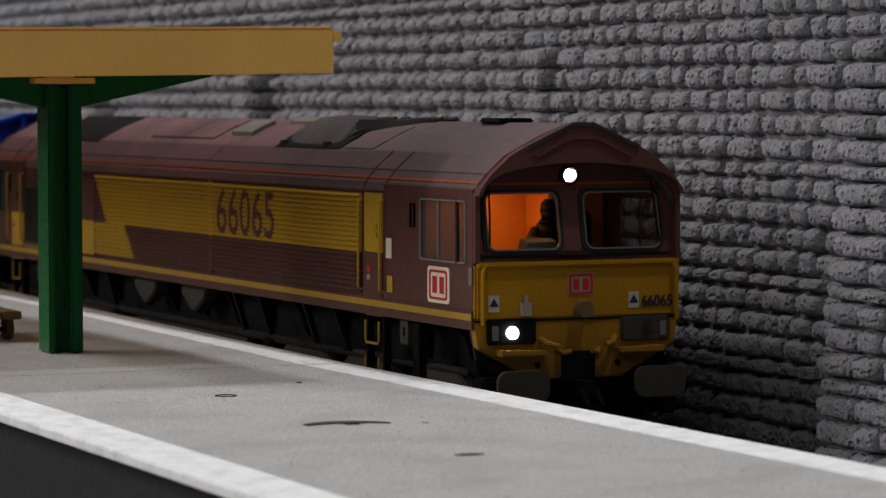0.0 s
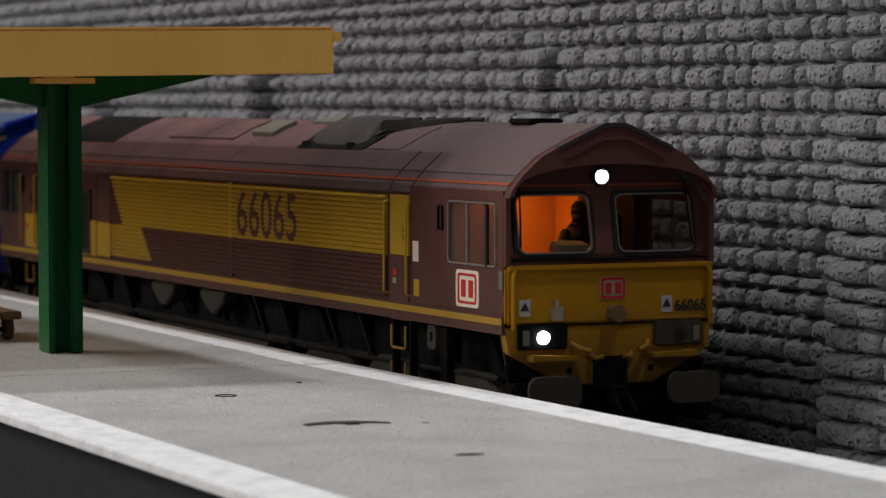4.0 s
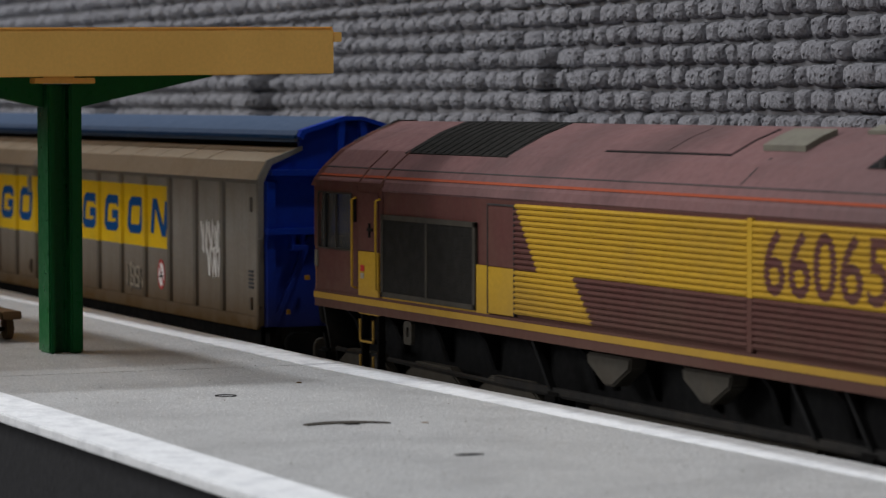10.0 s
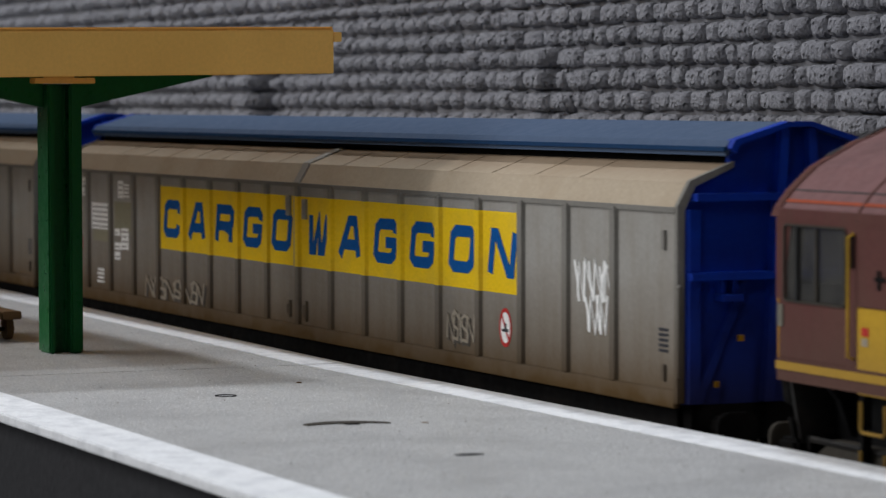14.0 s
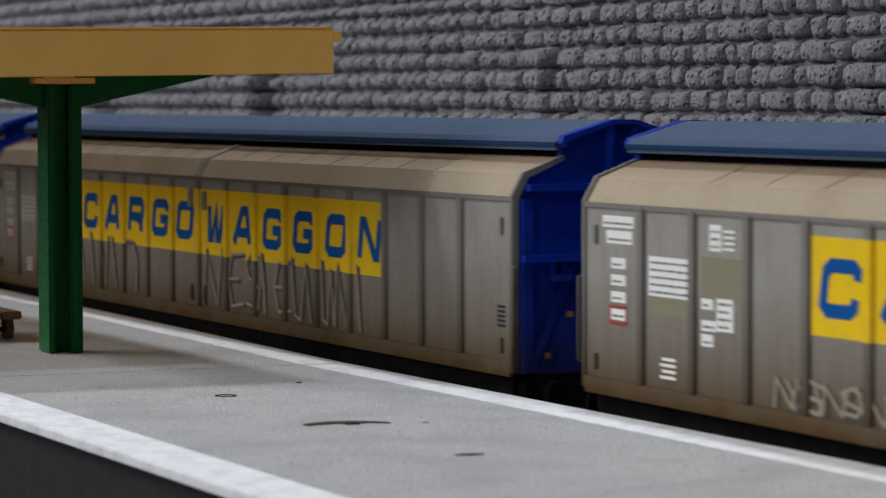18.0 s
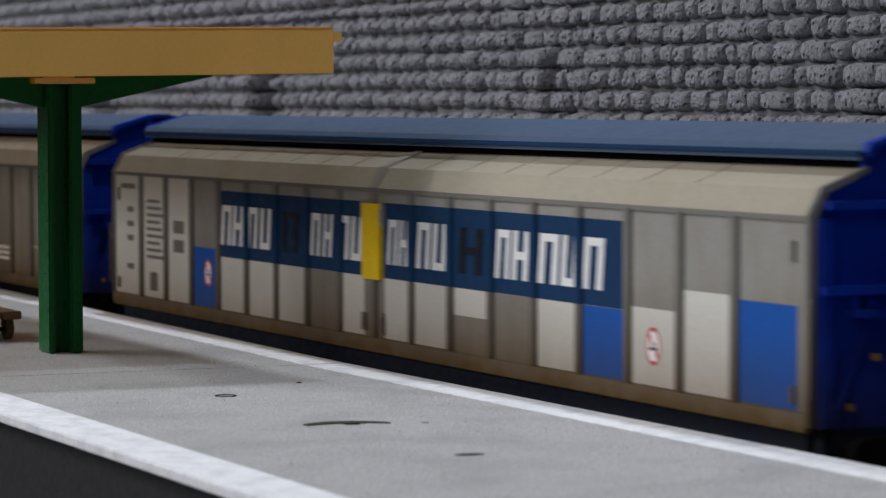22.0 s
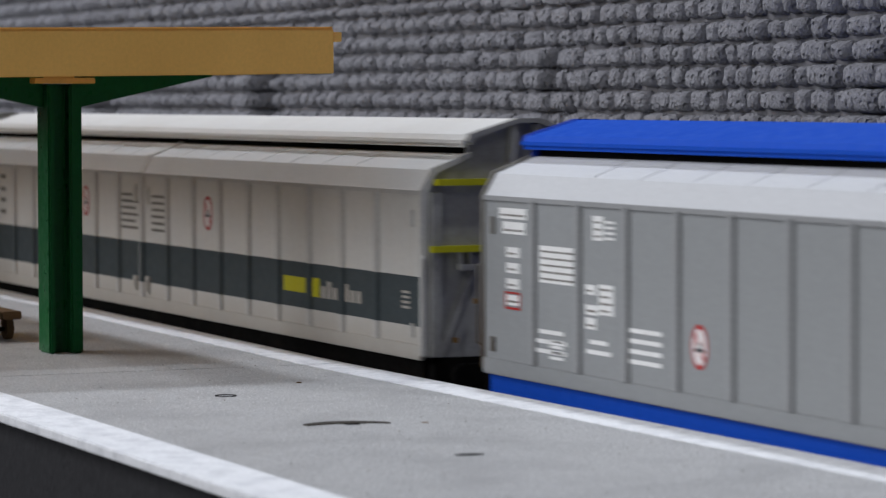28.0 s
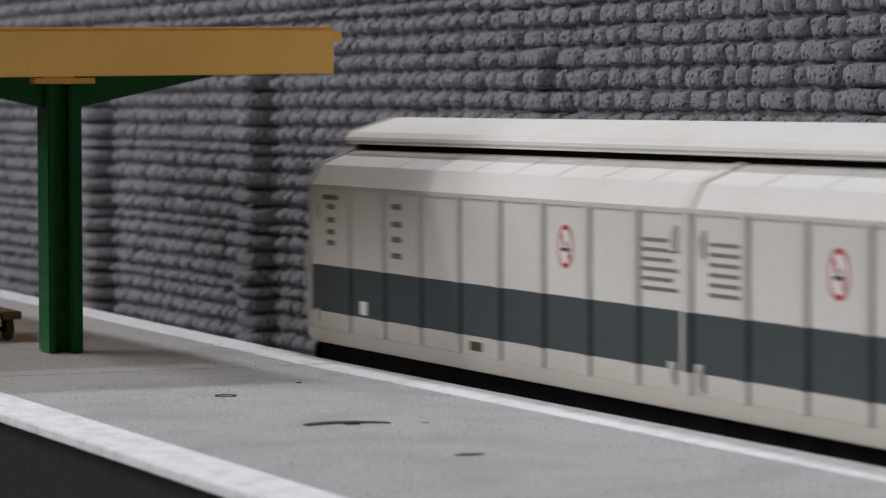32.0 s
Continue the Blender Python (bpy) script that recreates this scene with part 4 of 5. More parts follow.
        part("cab_floor", Geo().box(*fx(109.6, 132), -16.4, 16.4, 24, 25), M_CABGREY, loco)
        part("cab_desk", Geo().box(*fx(128.5, 132.2), -15.8, 15.8, 25, 33.0), M_CABGREY, loco, bevel=0.4)
        part("cab_ceiling", Geo().box(*fx(109.7, 130.0), -15.2, 15.2, 43.0, 43.6), M_CAB_LIT if e > 0 else M_CABGREY, loco)
        part("cab_partition", Geo().box(*fx(110, 118), 2.4, 3.0, 25, 43), M_CAB_LIT if e > 0 else M_CABGREY, loco)
        seat = part("driver_seat", Geo().box(*fx(114, 119), 6, 12, 25, 31).box(*fx(113, 114.5), 6, 12, 30, 38), M_BLACK, loco, bevel=0.4)
    part("cab_lamp", Geo().box(113, 126, -11, -6, 42.5, 42.95), M_CABLAMP, loco, "warm lit cab lamp")
    fig = Geo()
    for z0, z1, r0, r1, dx in ((30.0, 34.0, 2.0, 2.3, 0.0), (34.0, 36.6, 2.3, 1.5, 0.5), (36.6, 37.3, 1.5, 1.0, 0.8), (37.3, 38.5, 1.0, 1.35, 1.2), (38.5, 39.6, 1.35, 1.25, 1.3), (39.6, 40.4, 1.25, 0.6, 1.2)):
        fig.cyl("z", (121.6 + dx, 0.2), r0, z0, z1, 14, r1)
    fig.rod([(122.2, -1.7, 35.6), (123.6, -3.3, 34.0), (127.4, -3.6, 33.9)], 0.8, 8)
    fig.rod([(122.2, 1.9, 35.6), (124.2, 2.6, 33.8), (127.4, 1.4, 33.7)], 0.8, 8)
    part("driver_figure", fig, M_FIGURE, loco, "plain dark moulded driver figure", smooth=True)
    part("desk_papers", Geo().prism("y", [(127.6, 33.05), (131.6, 33.05), (131.2, 34.1), (128.6, 34.7)], -7.4, -2.2), M_HATCH, loco, "pale papers on the cab desk", bevel=0.15)
    # roof fittings on the platform slope and its twin
    def slope(y):
        return float(np.interp(-abs(y), [p[0] for p in ROOF[:6]], [p[1] for p in ROOF[:6]]))

    def roof_plate(name, x0, x1, ya, yb, t, mat, label="", skew=0.0):
        for s in (-1, 1):
            ys = [ya, (ya + yb) / 2 if not (ya < -6.3 < yb) else -6.3, yb]
            part(name, Geo().strip("x", [(-s * y, slope(y) + t) for y in ys], [(-s * y, slope(y) - 0.3) for y in ys], x0, x1), mat, loco, label)

    roof_plate("roof_grille", -106.3, -66.8, -12.4, -1.6, 0.14, M_MESH, "black mesh roof grille")
    for x in range(-104, -67, 3):
        roof_plate("grille_wire", x, x + 0.3, -12.3, -1.8, 0.22, M_BLACK)
    for x0, x1 in ((-38.2, -20.2), (-19.8, -1.8)):
        roof_plate("roof_panel", x0, x1, -9.9, -2.6, 0.16, M_MAROON_ROOF)
        roof_plate("panel_joint", x0 - 0.2, x1 + 0.4, -10.25, -9.95, 0.1, M_BLACK)
        roof_plate("panel_joint", x1 + 0.02, x1 + 0.4, -9.95, -2.6, 0.1, M_BLACK)
    roof_plate("roof_hatch", 4.5, 15.4, -8.7, -4.0, 0.8, M_HATCH, "worn grey roof hatch")
    roof_plate("panel_joint", 9.6, 9.9, -14.9, -10.4, 0.06, M_SOOT)
    roof_plate("roof_panel", 22.0, 33.0, -3.6, -1.7, 0.5, M_HATCH)
    part("exhaust_well", Geo().prism("x", [(-12.1, 47.55), (-8.4, 49.75), (8.4, 49.75), (12.1, 47.55)], 35.8, 66.4), M_BLACK, loco)
    # the bulging silencer hood: one smooth shell over the ridge
    cols = [-11.7, -11.0, -9.8, -8.0, -5.6, -2.8, 0.0, 2.8, 5.6, 8.0, 9.8, 11.0, 11.7]
    rows_x = 9
    hv = []
    for i in range(rows_x):
        for y in cols:
            a = abs(y) / 11.7
            x0, x1 = 33.0 + 5.0 * a, 54.0 + 12.0 * a ** 1.4
            q = i / (rows_x - 1)
            hv.append((x0 + (x1 - x0) * q, y, 47.5 + 5.6 * (1 - a ** 2.2) - 0.5 * (2 * q - 1) ** 4))
    nc = len(cols)
    hf = [(i * nc + k, i * nc + k + 1, (i + 1) * nc + k + 1, (i + 1) * nc + k) for i in range(rows_x - 1) for k in range(nc - 1)]
    rim_i = list(range(nc)) + [r * nc + nc - 1 for r in range(1, rows_x)] + [(rows_x - 1) * nc + k for k in range(nc - 2, -1, -1)] + [r * nc for r in range(rows_x - 2, 0, -1)]
    base = len(hv)
    hv += [(hv[k][0], hv[k][1], hv[k][2] - 1.6) for k in rim_i]
    hf += [(rim_i[k], rim_i[(k + 1) % len(rim_i)], base + (k + 1) % len(rim_i), base + k) for k in range(len(rim_i))]
    part("silencer_hood", Geo().add(hv, hf), M_SILENCER, loco, "sooty grey bulging silencer hood", smooth=True)
    for s in (-1, 1):
        # flat black crescent on the slope: exhaust opening with the arch lip's shadow painted in
        rim_out = [(65.0, 8.9), (62.2, 6.0), (62.4, 3.6), (67.0, 1.9), (75.0, 1.3), (85.0, 1.7)]
        rim_in = [(65.4, 8.7), (66.2, 6.2), (66.4, 4.6), (70.0, 3.2), (77.0, 2.4), (84.8, 1.9)]
        pts = [(x, s * y, slope(y) + 0.25) for x, y in rim_out] + [(x, s * y, slope(y) + 0.25) for x, y in rim_in]
        low = [(x, y, z - 0.6) for x, y, z in pts]
        n = len(rim_out)
        fs = [(k, k + 1, n + k + 1, n + k) for k in range(n - 1)] + [(k + 1, k, 2 * n + k, 2 * n + k + 1) for k in range(n - 1)] + [(n + k, n + k + 1, 3 * n + k + 1, 3 * n + k) for k in range(n - 1)]
        part("exhaust_slot_shade", Geo().add(pts + low, fs), M_BLACK, loco, "flat black crescent for an exhaust opening and its lip's shade")
        for k in (39.0, 59.5):
            part("roof_bolt", Geo().cyl("z", (k, s * 11.4), 0.8, 47.6, 48.7, 8), M_SOOT, loco)
        for xa, xb, ya, r in ((63.6, 85.5, 8.6, 0.35), (56.0, 66.0, 6.0, 0.3)):
            arch = []
            for i in range(11):
                q = i / 10
                y = ya + (1.3 - ya) * math.sin(math.pi / 2 * q)
                arch.append((xa + (xb - xa) * (1 - math.cos(math.pi / 2 * q)), s * y, slope(y) + 0.45))
            part("roof_arch", Geo().rod(arch, r, 8), M_SOOT, loco, "black curved exhaust rim")
    part("exhaust_port", Geo().prism("z", [(62.5, -7.5), (70, -4.6), (84, -1.3), (84, 1.3), (70, 4.6), (62.5, 7.5)], 50.0, 52.45), M_SOOT, loco, bevel=0.4)
    roof_plate("panel_joint", 66.8, 80.9, -11.75, -11.5, 0.08, M_SOOT)
    roof_plate("panel_joint", 80.5, 80.85, -11.5, -4.0, 0.08, M_BLACK)
    part("horn_cover", Geo().box(104, 112, -3, 3, 52.0, 52.9), M_BLACK, loco, bevel=0.3)
    for x in (90.4, 98.9, -114.4, -104.8):
        for s in (-1, 1):
            prof = [(-s * y * 1.008, z + 0.1) for y, z in ROOF[:4]]
            part("body_seam", Geo().strip("x", prof, [(y * 0.97, z - 0.3) for y, z in prof], x - 0.18, x + 0.18), M_MAROON, loco)
    # numbers and plain badges on the sides
    for s, x in ((-1, 20.2), (1, 49.4)):
        number = words("fleet_number", "66065", M_MAROON, loco, (x, s * 17.7, 31.8), 8.3, turn=(90, 0, 0 if s < 0 else 180), squeeze=1.02, spread=1.05, thick=0.0, bold=0.13, label="large maroon painted number")
        over_slats(number.data, s)
    words("front_number", "66065", M_DARKPRINT, loco, (134.15, 10.6, 24.1), 1.75, turn=(90, 0, 90), squeeze=0.9, thick=0.05, bold=0.04, label="small black number")
    for s in (-1, 1):
        y = s * 17.5
        plate = part("side_badge", Geo().prism("y", rounded(116.6, 124.9, 24.6, 30.2, 0.7), y - 0.08, y + 0.08), M_CREAM, loco, "cream badge with a red border")
        part("badge_border", Geo().ring("y", rounded(117.3, 124.2, 25.1, 29.7, 0.6), rounded(117.9, 123.6, 25.5, 29.3, 0.4), y - 0.13, y + 0.13), M_RED, plate)
        part("badge_bar", Geo().box(118.6, 120.3, y - 0.13, y + 0.13, 26.1, 28.7).box(121.3, 123.0, y - 0.13, y + 0.13, 26.1, 28.7), M_RED, plate)
        for x, z, h, m in ((100.0, 30.6, 3.2, M_CREAM), (100.4, 25.2, 2.6, M_GOLD), (103.5, 22.2, 1.2, M_HATCH), (68.5, 21.6, 1.0, M_CREAM)):
            part("side_label", Geo().box(x, x + 2.2, y - 0.06, y + 0.06, z, z + h), m, loco)
    # underframe: tank, boxes, steps, bogies
    tank = part("fuel_tank", Geo().prism("x", [(-13.5, 6.5), (-15.6, 8.6), (-15.6, 12.2), (-14.4, 13.4), (14.4, 13.4), (15.6, 12.2), (15.6, 8.6), (13.5, 6.5)], -34, 30), M_GRIME, loco, "grimy black fuel tank", bevel=0.6)
    for s in (-1, 1):
        for x in (-26, 2.4):
            hop = part("air_tank", Geo().prism("y", [(x - 6.8, 20.6), (x + 6.8, 20.6), (x + 6.4, 18.9), (x + 1.4, 16.3), (x - 1.4, 16.3), (x - 6.4, 18.9)], s * 14.6 - 1.4, s * 14.6 + 1.4), M_GRIME, loco, "grimy grey sloping air tank", bevel=0.3)
            part("tank_cap", Geo().cyl("z", (x, s * 14.6), 0.6, 15.6, 16.4, 8), M_FRAME, hop)
        for x in (-48, 27, 40, 62, 76):
            part("strut", Geo().prism("y", [(x - 2.4, 21.0), (x - 1.6, 21.0), (x + 4.4, 14.4), (x + 3.4, 14.4)], s * 15.8 - 0.5, s * 15.8 + 0.5), M_BLACK, loco)
        part("lower_beam", Geo().box(-64, 78, s * 15.6 - 0.4, s * 15.6 + 0.4, 13.6, 14.6), M_CHASSIS, loco)
        for x0 in (91.0, -113.5):
            step = part("step_ladder", Geo().box(x0 - 0.2, x0 + 0.5, s * 16.6 - 0.6, s * 16.6 + 0.6, 9, 21).box(x0 + 6.7, x0 + 7.4, s * 16.6 - 0.6, s * 16.6 + 0.6, 9, 21), M_FRAME, loco, "black cab steps with yellow treads")
            for z in (16.4, 10.6):
                part("tread", Geo().box(x0 + 0.6, x0 + 6.6, s * 16.5 - 1.0, s * 16.5 + 1.0, z, z + 0.5), M_FRAME, step)
                y = s * 17.7
                part("step_hoop", Geo().rod([(x0 + 0.8, y, z + 3.8), (x0 + 0.8, y, z + 0.6), (x0 + 1.2, y, z + 0.2), (x0 + 6.0, y, z + 0.2), (x0 + 6.4, y, z + 0.6), (x0 + 6.4, y, z + 3.8)], 0.22), M_GOLD, step, "worn yellow step hoop")
        for x0 in (104.6, -96.0):
            part("lifting_eye", Geo().ring("y", rounded(x0, x0 + 3.2, 17.2, 20.9, 0.6), rounded(x0 + 1.1, x0 + 2.1, 18.4, 20.0, 0.4), s * 16.8 - 0.3, s * 16.8 + 0.3), M_GRIME, loco)
        part("lifting_lug", Geo().box(109.5, 112.0, s * 16.4 - 0.6, s * 16.4 + 0.6, 12.0, 20.8), M_FRAME, loco)
        part("valance", Geo().box(-131, 131, s * 10.5 - 0.4, s * 10.5 + 0.4, 11.0, 21.3), M_BLACK, loco)
        for i in range(15):
            x = -126 + i * 17.6
            part("outrigger", Geo().prism("x", [(s * 10.6, 21.1), (s * 15.0, 21.1), (s * 13.2, 19.0), (s * 11.6, 14.7), (s * 10.6, 14.7)], x - 0.6, x + 0.6), M_BLACK, loco)
        part("brake_pipe", Geo().rod([(-128, s * 15.6, 14.2), (-60, s * 15.6, 13.6), (60, s * 15.6, 13.6), (128, s * 15.6, 14.2)], 0.45), M_CHASSIS, loco)
    for x in (-88, 88):
        b = bogie(loco, x, 14.2)
        for s in (-1, 1):
            for dx in (-28.5, 0, 28.5):
                part("axle_guard", Geo().prism("y", [(x + dx - 12.5, 4.5), (x + dx - 12.5, 11.4), (x + dx - 6.5, 14.6), (x + dx + 6.5, 14.6), (x + dx + 12.5, 11.4), (x + dx + 12.5, 4.5)], s * 14.8 - 1.0, s * 14.8 + 1.0), M_GRIME, b, bevel=0.3)
            part("sand_box", Geo().box(x + 42.5, x + 47, s * 15.0 - 1.6, s * 15.0 + 1.6, 7.5, 14.0), M_FRAME, b, bevel=0.5)
            part("sand_box", Geo().box(x - 47, x - 42.5, s * 15.0 - 1.6, s * 15.0 + 1.6, 7.5, 14.0), M_FRAME, b, bevel=0.5)
    return loco


RIBS = [118.6, 103.8, 89.0, 74.2, 59.4, 44.6, 29.8, 15.0]
CUTS = sorted([-x for x in RIBS] + [0.0] + RIBS)
SHOULDER = [(-17.4, 41.6), (-17.0, 42.3), (-15.5, 44.9), (-9.2, 47.4)]


def build_wagon(name, label, side, top, roof, end, rib, skirt, rail_mat=None, edge=M_RIB, front_edge=None):
    w = thing(name, label, "wagon", group="bogie vans of the train")
    part("body_core", Geo().prism("x", [(-16.9, 15.6), (-16.9, 41.5), (-15.0, 44.4), (-8.8, 46.9), (-8.8, 49.6), (8.8, 49.6), (8.8, 46.9), (15.0, 44.4), (16.9, 41.5), (16.9, 15.6)], -135.2, 135.2), M_FRAME, w)
    edges = [-136.0] + CUTS + [136.0]
    shared = {}
    for s in (-1, 1):
        for a, b in zip(edges, edges[1:]):
            wide = round(b - a, 1)
            if wide not in shared:
                shared[wide] = mesh_of("side_panel", Geo().box(0, wide, -0.25, 0.25, 17.6, 41.3), side)
            part("side_panel", shared[wide], None, w).location = (a * MM, s * 17.15 * MM, 0)
        if "rib" not in shared:
            shared["rib"] = mesh_of("side_rib", Geo().prism("z", [(-1.2, 0.3), (-0.95, -0.75), (0.55, -0.75), (1.05, 0.3)], 17.6, 41.3), rib)
        for x in CUTS:
            ob = part("side_rib", shared["rib"], None, w)
            ob.location = (x * MM, s * 17.2 * MM, 0)
            ob.rotation_euler = (0, 0, 0 if s < 0 else math.pi)
        part("sill", Geo().box(-136.2, 136.2, s * 17.3 - 0.45, s * 17.3 + 0.45, 15.2, 17.6), side, w, bevel=0.15)
        part("top_rail", Geo().box(-136.2, 136.2, s * 17.25 - 0.45, s * 17.25 + 0.45, 41.0, 41.7), rib, w)
        for a, b in ((-136.2, -1.2), (-0.8, 136.2)):
            out = [(s * -y, z) for y, z in SHOULDER]
            inn = [(s * -y * 0.96, z - 0.5) for y, z in SHOULDER]
            sheet = part("cant_rail", Geo().strip("x", out, inn, a, b), top, w, "sloping upper side, dusty on the weathered vans")
            for x in CUTS[1:-1]:
                if a < x < b and abs(x) > 1:
                    part("seam", Geo().strip("x", [(s * 15.52, 44.98), (s * 9.25, 47.47)], [(s * 15.5, 44.8), (s * 9.2, 47.3)], x - 0.14, x + 0.14), top, sheet)
        part("door_joint", Geo().strip("x", [(s * 17.62, 15.9), (s * 17.62, 41.8), (s * 15.7, 45.12), (s * 9.3, 47.62)], [(s * 17.2, 15.9), (s * 17.2, 41.5), (s * 15.2, 44.8), (s * 9.0, 47.3)], -2.4, 0.4), side, w)
        for e in (-1, 1):
            x = e * 136.2
            part("door_edge", Geo().strip("x", [(s * 17.7, 15.9), (s * 17.7, 41.8), (s * 15.8, 45.2), (s * 9.2, 47.7)], [(s * 16.6, 15.9), (s * 16.6, 41.3), (s * 15.0, 44.4), (s * 9.2, 46.9)], min(x - e * 0.2, x + e * 0.7), max(x - e * 0.2, x + e * 0.7)), (front_edge or edge) if e > 0 else edge, w)
            for z0, z1 in ((36.0, 38.6), (18.6, 20.8)):
                part("door_hinge", Geo().box(e * 132.9 - 0.5, e * 132.9 + 0.5, s * 17.55 - 0.25, s * 17.55 + 0.25, z0, z1), edge, w, bevel=0.1)
        for x, z0, z1 in ((-4.6, 36.0, 39.4), (3.0, 35.6, 39.0), (-4.6, 18.6, 21.4), (3.0, 18.2, 21.6)):
            part("door_latch", Geo().box(x - 0.8, x + 0.8, s * 17.55 - 0.35, s * 17.55 + 0.35, z0, z1).box(x - 0.3, x + 0.3, s * 17.9 - 0.2, s * 17.9 + 0.2, z0 + 0.6, z1 - 0.6), side, w)
        part("solebar", Geo().box(-134, 134, s * 15.6 - 0.5, s * 15.6 + 0.5, 11.2, 15.8), skirt, w)
    # overhanging roof
    out = [(-10.6, 48.4), (-10.6, 49.5), (-10.0, 50.4), (-1.8, 52.8), (1.8, 52.8), (10.0, 50.4), (10.6, 49.5), (10.6, 48.4)]
    inn = [(-10.1, 48.4), (-10.0, 49.2), (-9.5, 49.8), (-1.7, 52.1), (1.7, 52.1), (9.5, 49.8), (10.0, 49.2), (10.1, 48.4)]
    r = part("roof", Geo().strip("x", out, inn, -137.0, 137.0), roof, w, "overhanging roof")
    for s in (-1, 1):
        part("gutter", Geo().box(-137.2, 137.2, s * 10.7 - 0.25, s * 10.7 + 0.25, 49.0, 49.6), M_NAVY if roof is M_BLUE_ROOF else roof, r)
    # ends: framed plate, cross rails, ladder, lamp irons
    for e in (-1, 1):
        def ex(a, b):
            return (a, b) if e > 0 else (-b, -a)
        prof = [(-16.6, 15.6), (-16.6, 41.4), (-15.0, 44.4), (-9.6, 46.8), (-9.6, 50.2), (-1.8, 52.6), (1.8, 52.6), (9.6, 50.2), (9.6, 46.8), (15.0, 44.4), (16.6, 41.4), (16.6, 15.6)]
        plate = part("end_wall", Geo().prism("x", prof, *ex(135.3, 136.4)), end, w, "painted end wall")
        part("roof_end", Geo().strip("x", [(-10.4, 49.4), (-9.9, 50.5), (-1.8, 52.9), (1.8, 52.9), (9.9, 50.5), (10.4, 49.4)], [(-9.6, 48.8), (-9.2, 49.9), (-1.6, 52.2), (1.6, 52.2), (9.2, 49.9), (9.6, 48.8)], *ex(136.3, 138.4)), end, plate)
        for z in (43.0, 32.6):
            part("end_rail", Geo().box(*ex(136.4, 138.6), -16.4 if z < 40 else -15.6, 16.4 if z < 40 else 15.6, z - 0.5, z + 0.5), rail_mat or end, plate, "yellow cross rail" if rail_mat else "")
        for s in (-1, 1):
            part("end_stay", Geo().prism("x", [(s * 3.6, 15.8), (s * 5.2, 15.8), (s * 2.6, 52.0), (s * 1.4, 52.0)], *ex(136.4, 138.0)), end, plate)
            part("corner_post", Geo().prism("z", [(e * 136.3, s * 16.6), (e * 137.6, s * 16.2), (e * 137.6, s * 14.6), (e * 136.3, s * 14.6)], 15.8, 41.4), end, plate)
            part("grab_rail", Geo().rod([(e * 136.8, s * 17.2, 31.5), (e * 137.6, s * 17.9, 31.2), (e * 137.6, s * 17.9, 19.5), (e * 136.8, s * 17.2, 19.2)], 0.22), edge, plate)
            part("lamp_iron", Geo().box(*ex(138.0, 138.6), s * 9.0 - 0.4, s * 9.0 + 0.4, 24.0, 24.8), M_NOSE, plate)
            part("lamp_iron", Geo().box(*ex(138.0, 138.6), s * 12.6 - 0.3, s * 12.6 + 0.3, 18.0, 18.8), M_NOSE, plate)
        part("end_bracket", Geo().box(*ex(136.5, 139.2), -12.0, -9.0, 29.3, 30.2).box(*ex(136.5, 138.0), -11.8, -11.1, 29.5, 32.2).box(*ex(136.5, 138.0), -9.9, -9.2, 29.5, 32.2), end, plate)
        part("headstock", Geo().box(*ex(134.2, 136.6), -15.4, 15.4, 10.8, 15.5), skirt if skirt is not M_FRAME else M_FRAME, w)
        for s in (-1, 1):
            part("end_strut", Geo().prism("x", [(s * 15.4, 15.8), (s * 14.2, 15.8), (s * 7.2, 31.8), (s * 8.4, 31.8)], *ex(136.4, 137.4)), end, plate)
        buffers(w, e * 136.4, e, 12.6, M_FRAME)
    for x in (-92, 92):
        bogie(w, x)
    return w


def ribbon(pts, wide):
    """The outline of a flat stroke along an open line of (x, z) points, mitred at its bends."""
    left, right = [], []
    for i, (x, z) in enumerate(pts):
        ways = []
        for p, q in ((i - 1, i), (i, i + 1)):
            if p >= 0 and q < len(pts):
                ways.append(Vector((pts[q][0] - pts[p][0], pts[q][1] - pts[p][1])).normalized())
        way = (ways[0] + ways[-1]).normalized()
        reach = wide / 2 / max(0.5, way.dot(ways[0]))
        left.append((x - way.y * reach, z + way.x * reach))
        right.append((x + way.y * reach, z - way.x * reach))
    return left + right[::-1]


# strokes of square-cornered capitals in a unit box
CAPITALS = {
    "C": [[(1, 0.7), (1, 0.88), (0.86, 1), (0.16, 1), (0, 0.86), (0, 0.14), (0.16, 0), (0.86, 0), (1, 0.12), (1, 0.3)]],
    "A": [[(-0.06, -0.07), (0.36, 1), (0.68, 1), (1.0, -0.07)], [(0.14, 0.28), (0.9, 0.28)]],
    "R": [[(0, -0.07), (0, 1), (0.84, 1), (1, 0.88), (1, 0.56), (0.84, 0.44), (0.1, 0.44)], [(0.56, 0.42), (0.94, 0.3), (0.98, -0.07)]],
    "G": [[(1, 0.74), (1, 0.88), (0.86, 1), (0.16, 1), (0, 0.86), (0, 0.14), (0.16, 0), (0.86, 0), (1, 0.12), (1, 0.46), (0.52, 0.46)]],
    "O": [[(0.5, 1), (0.16, 1), (0, 0.86), (0, 0.14), (0.16, 0), (0.84, 0), (1, 0.14), (1, 0.86), (0.84, 1), (0.5, 1)]],
    "W": [[(0, 1.07), (0.14, 0), (0.34, 0), (0.5, 0.9), (0.66, 0), (0.86, 0), (1, 1.07)]],
    "N": [[(0, -0.07), (0, 1), (0.16, 1), (0.84, 0), (1, 0), (1, 1.07)]]}


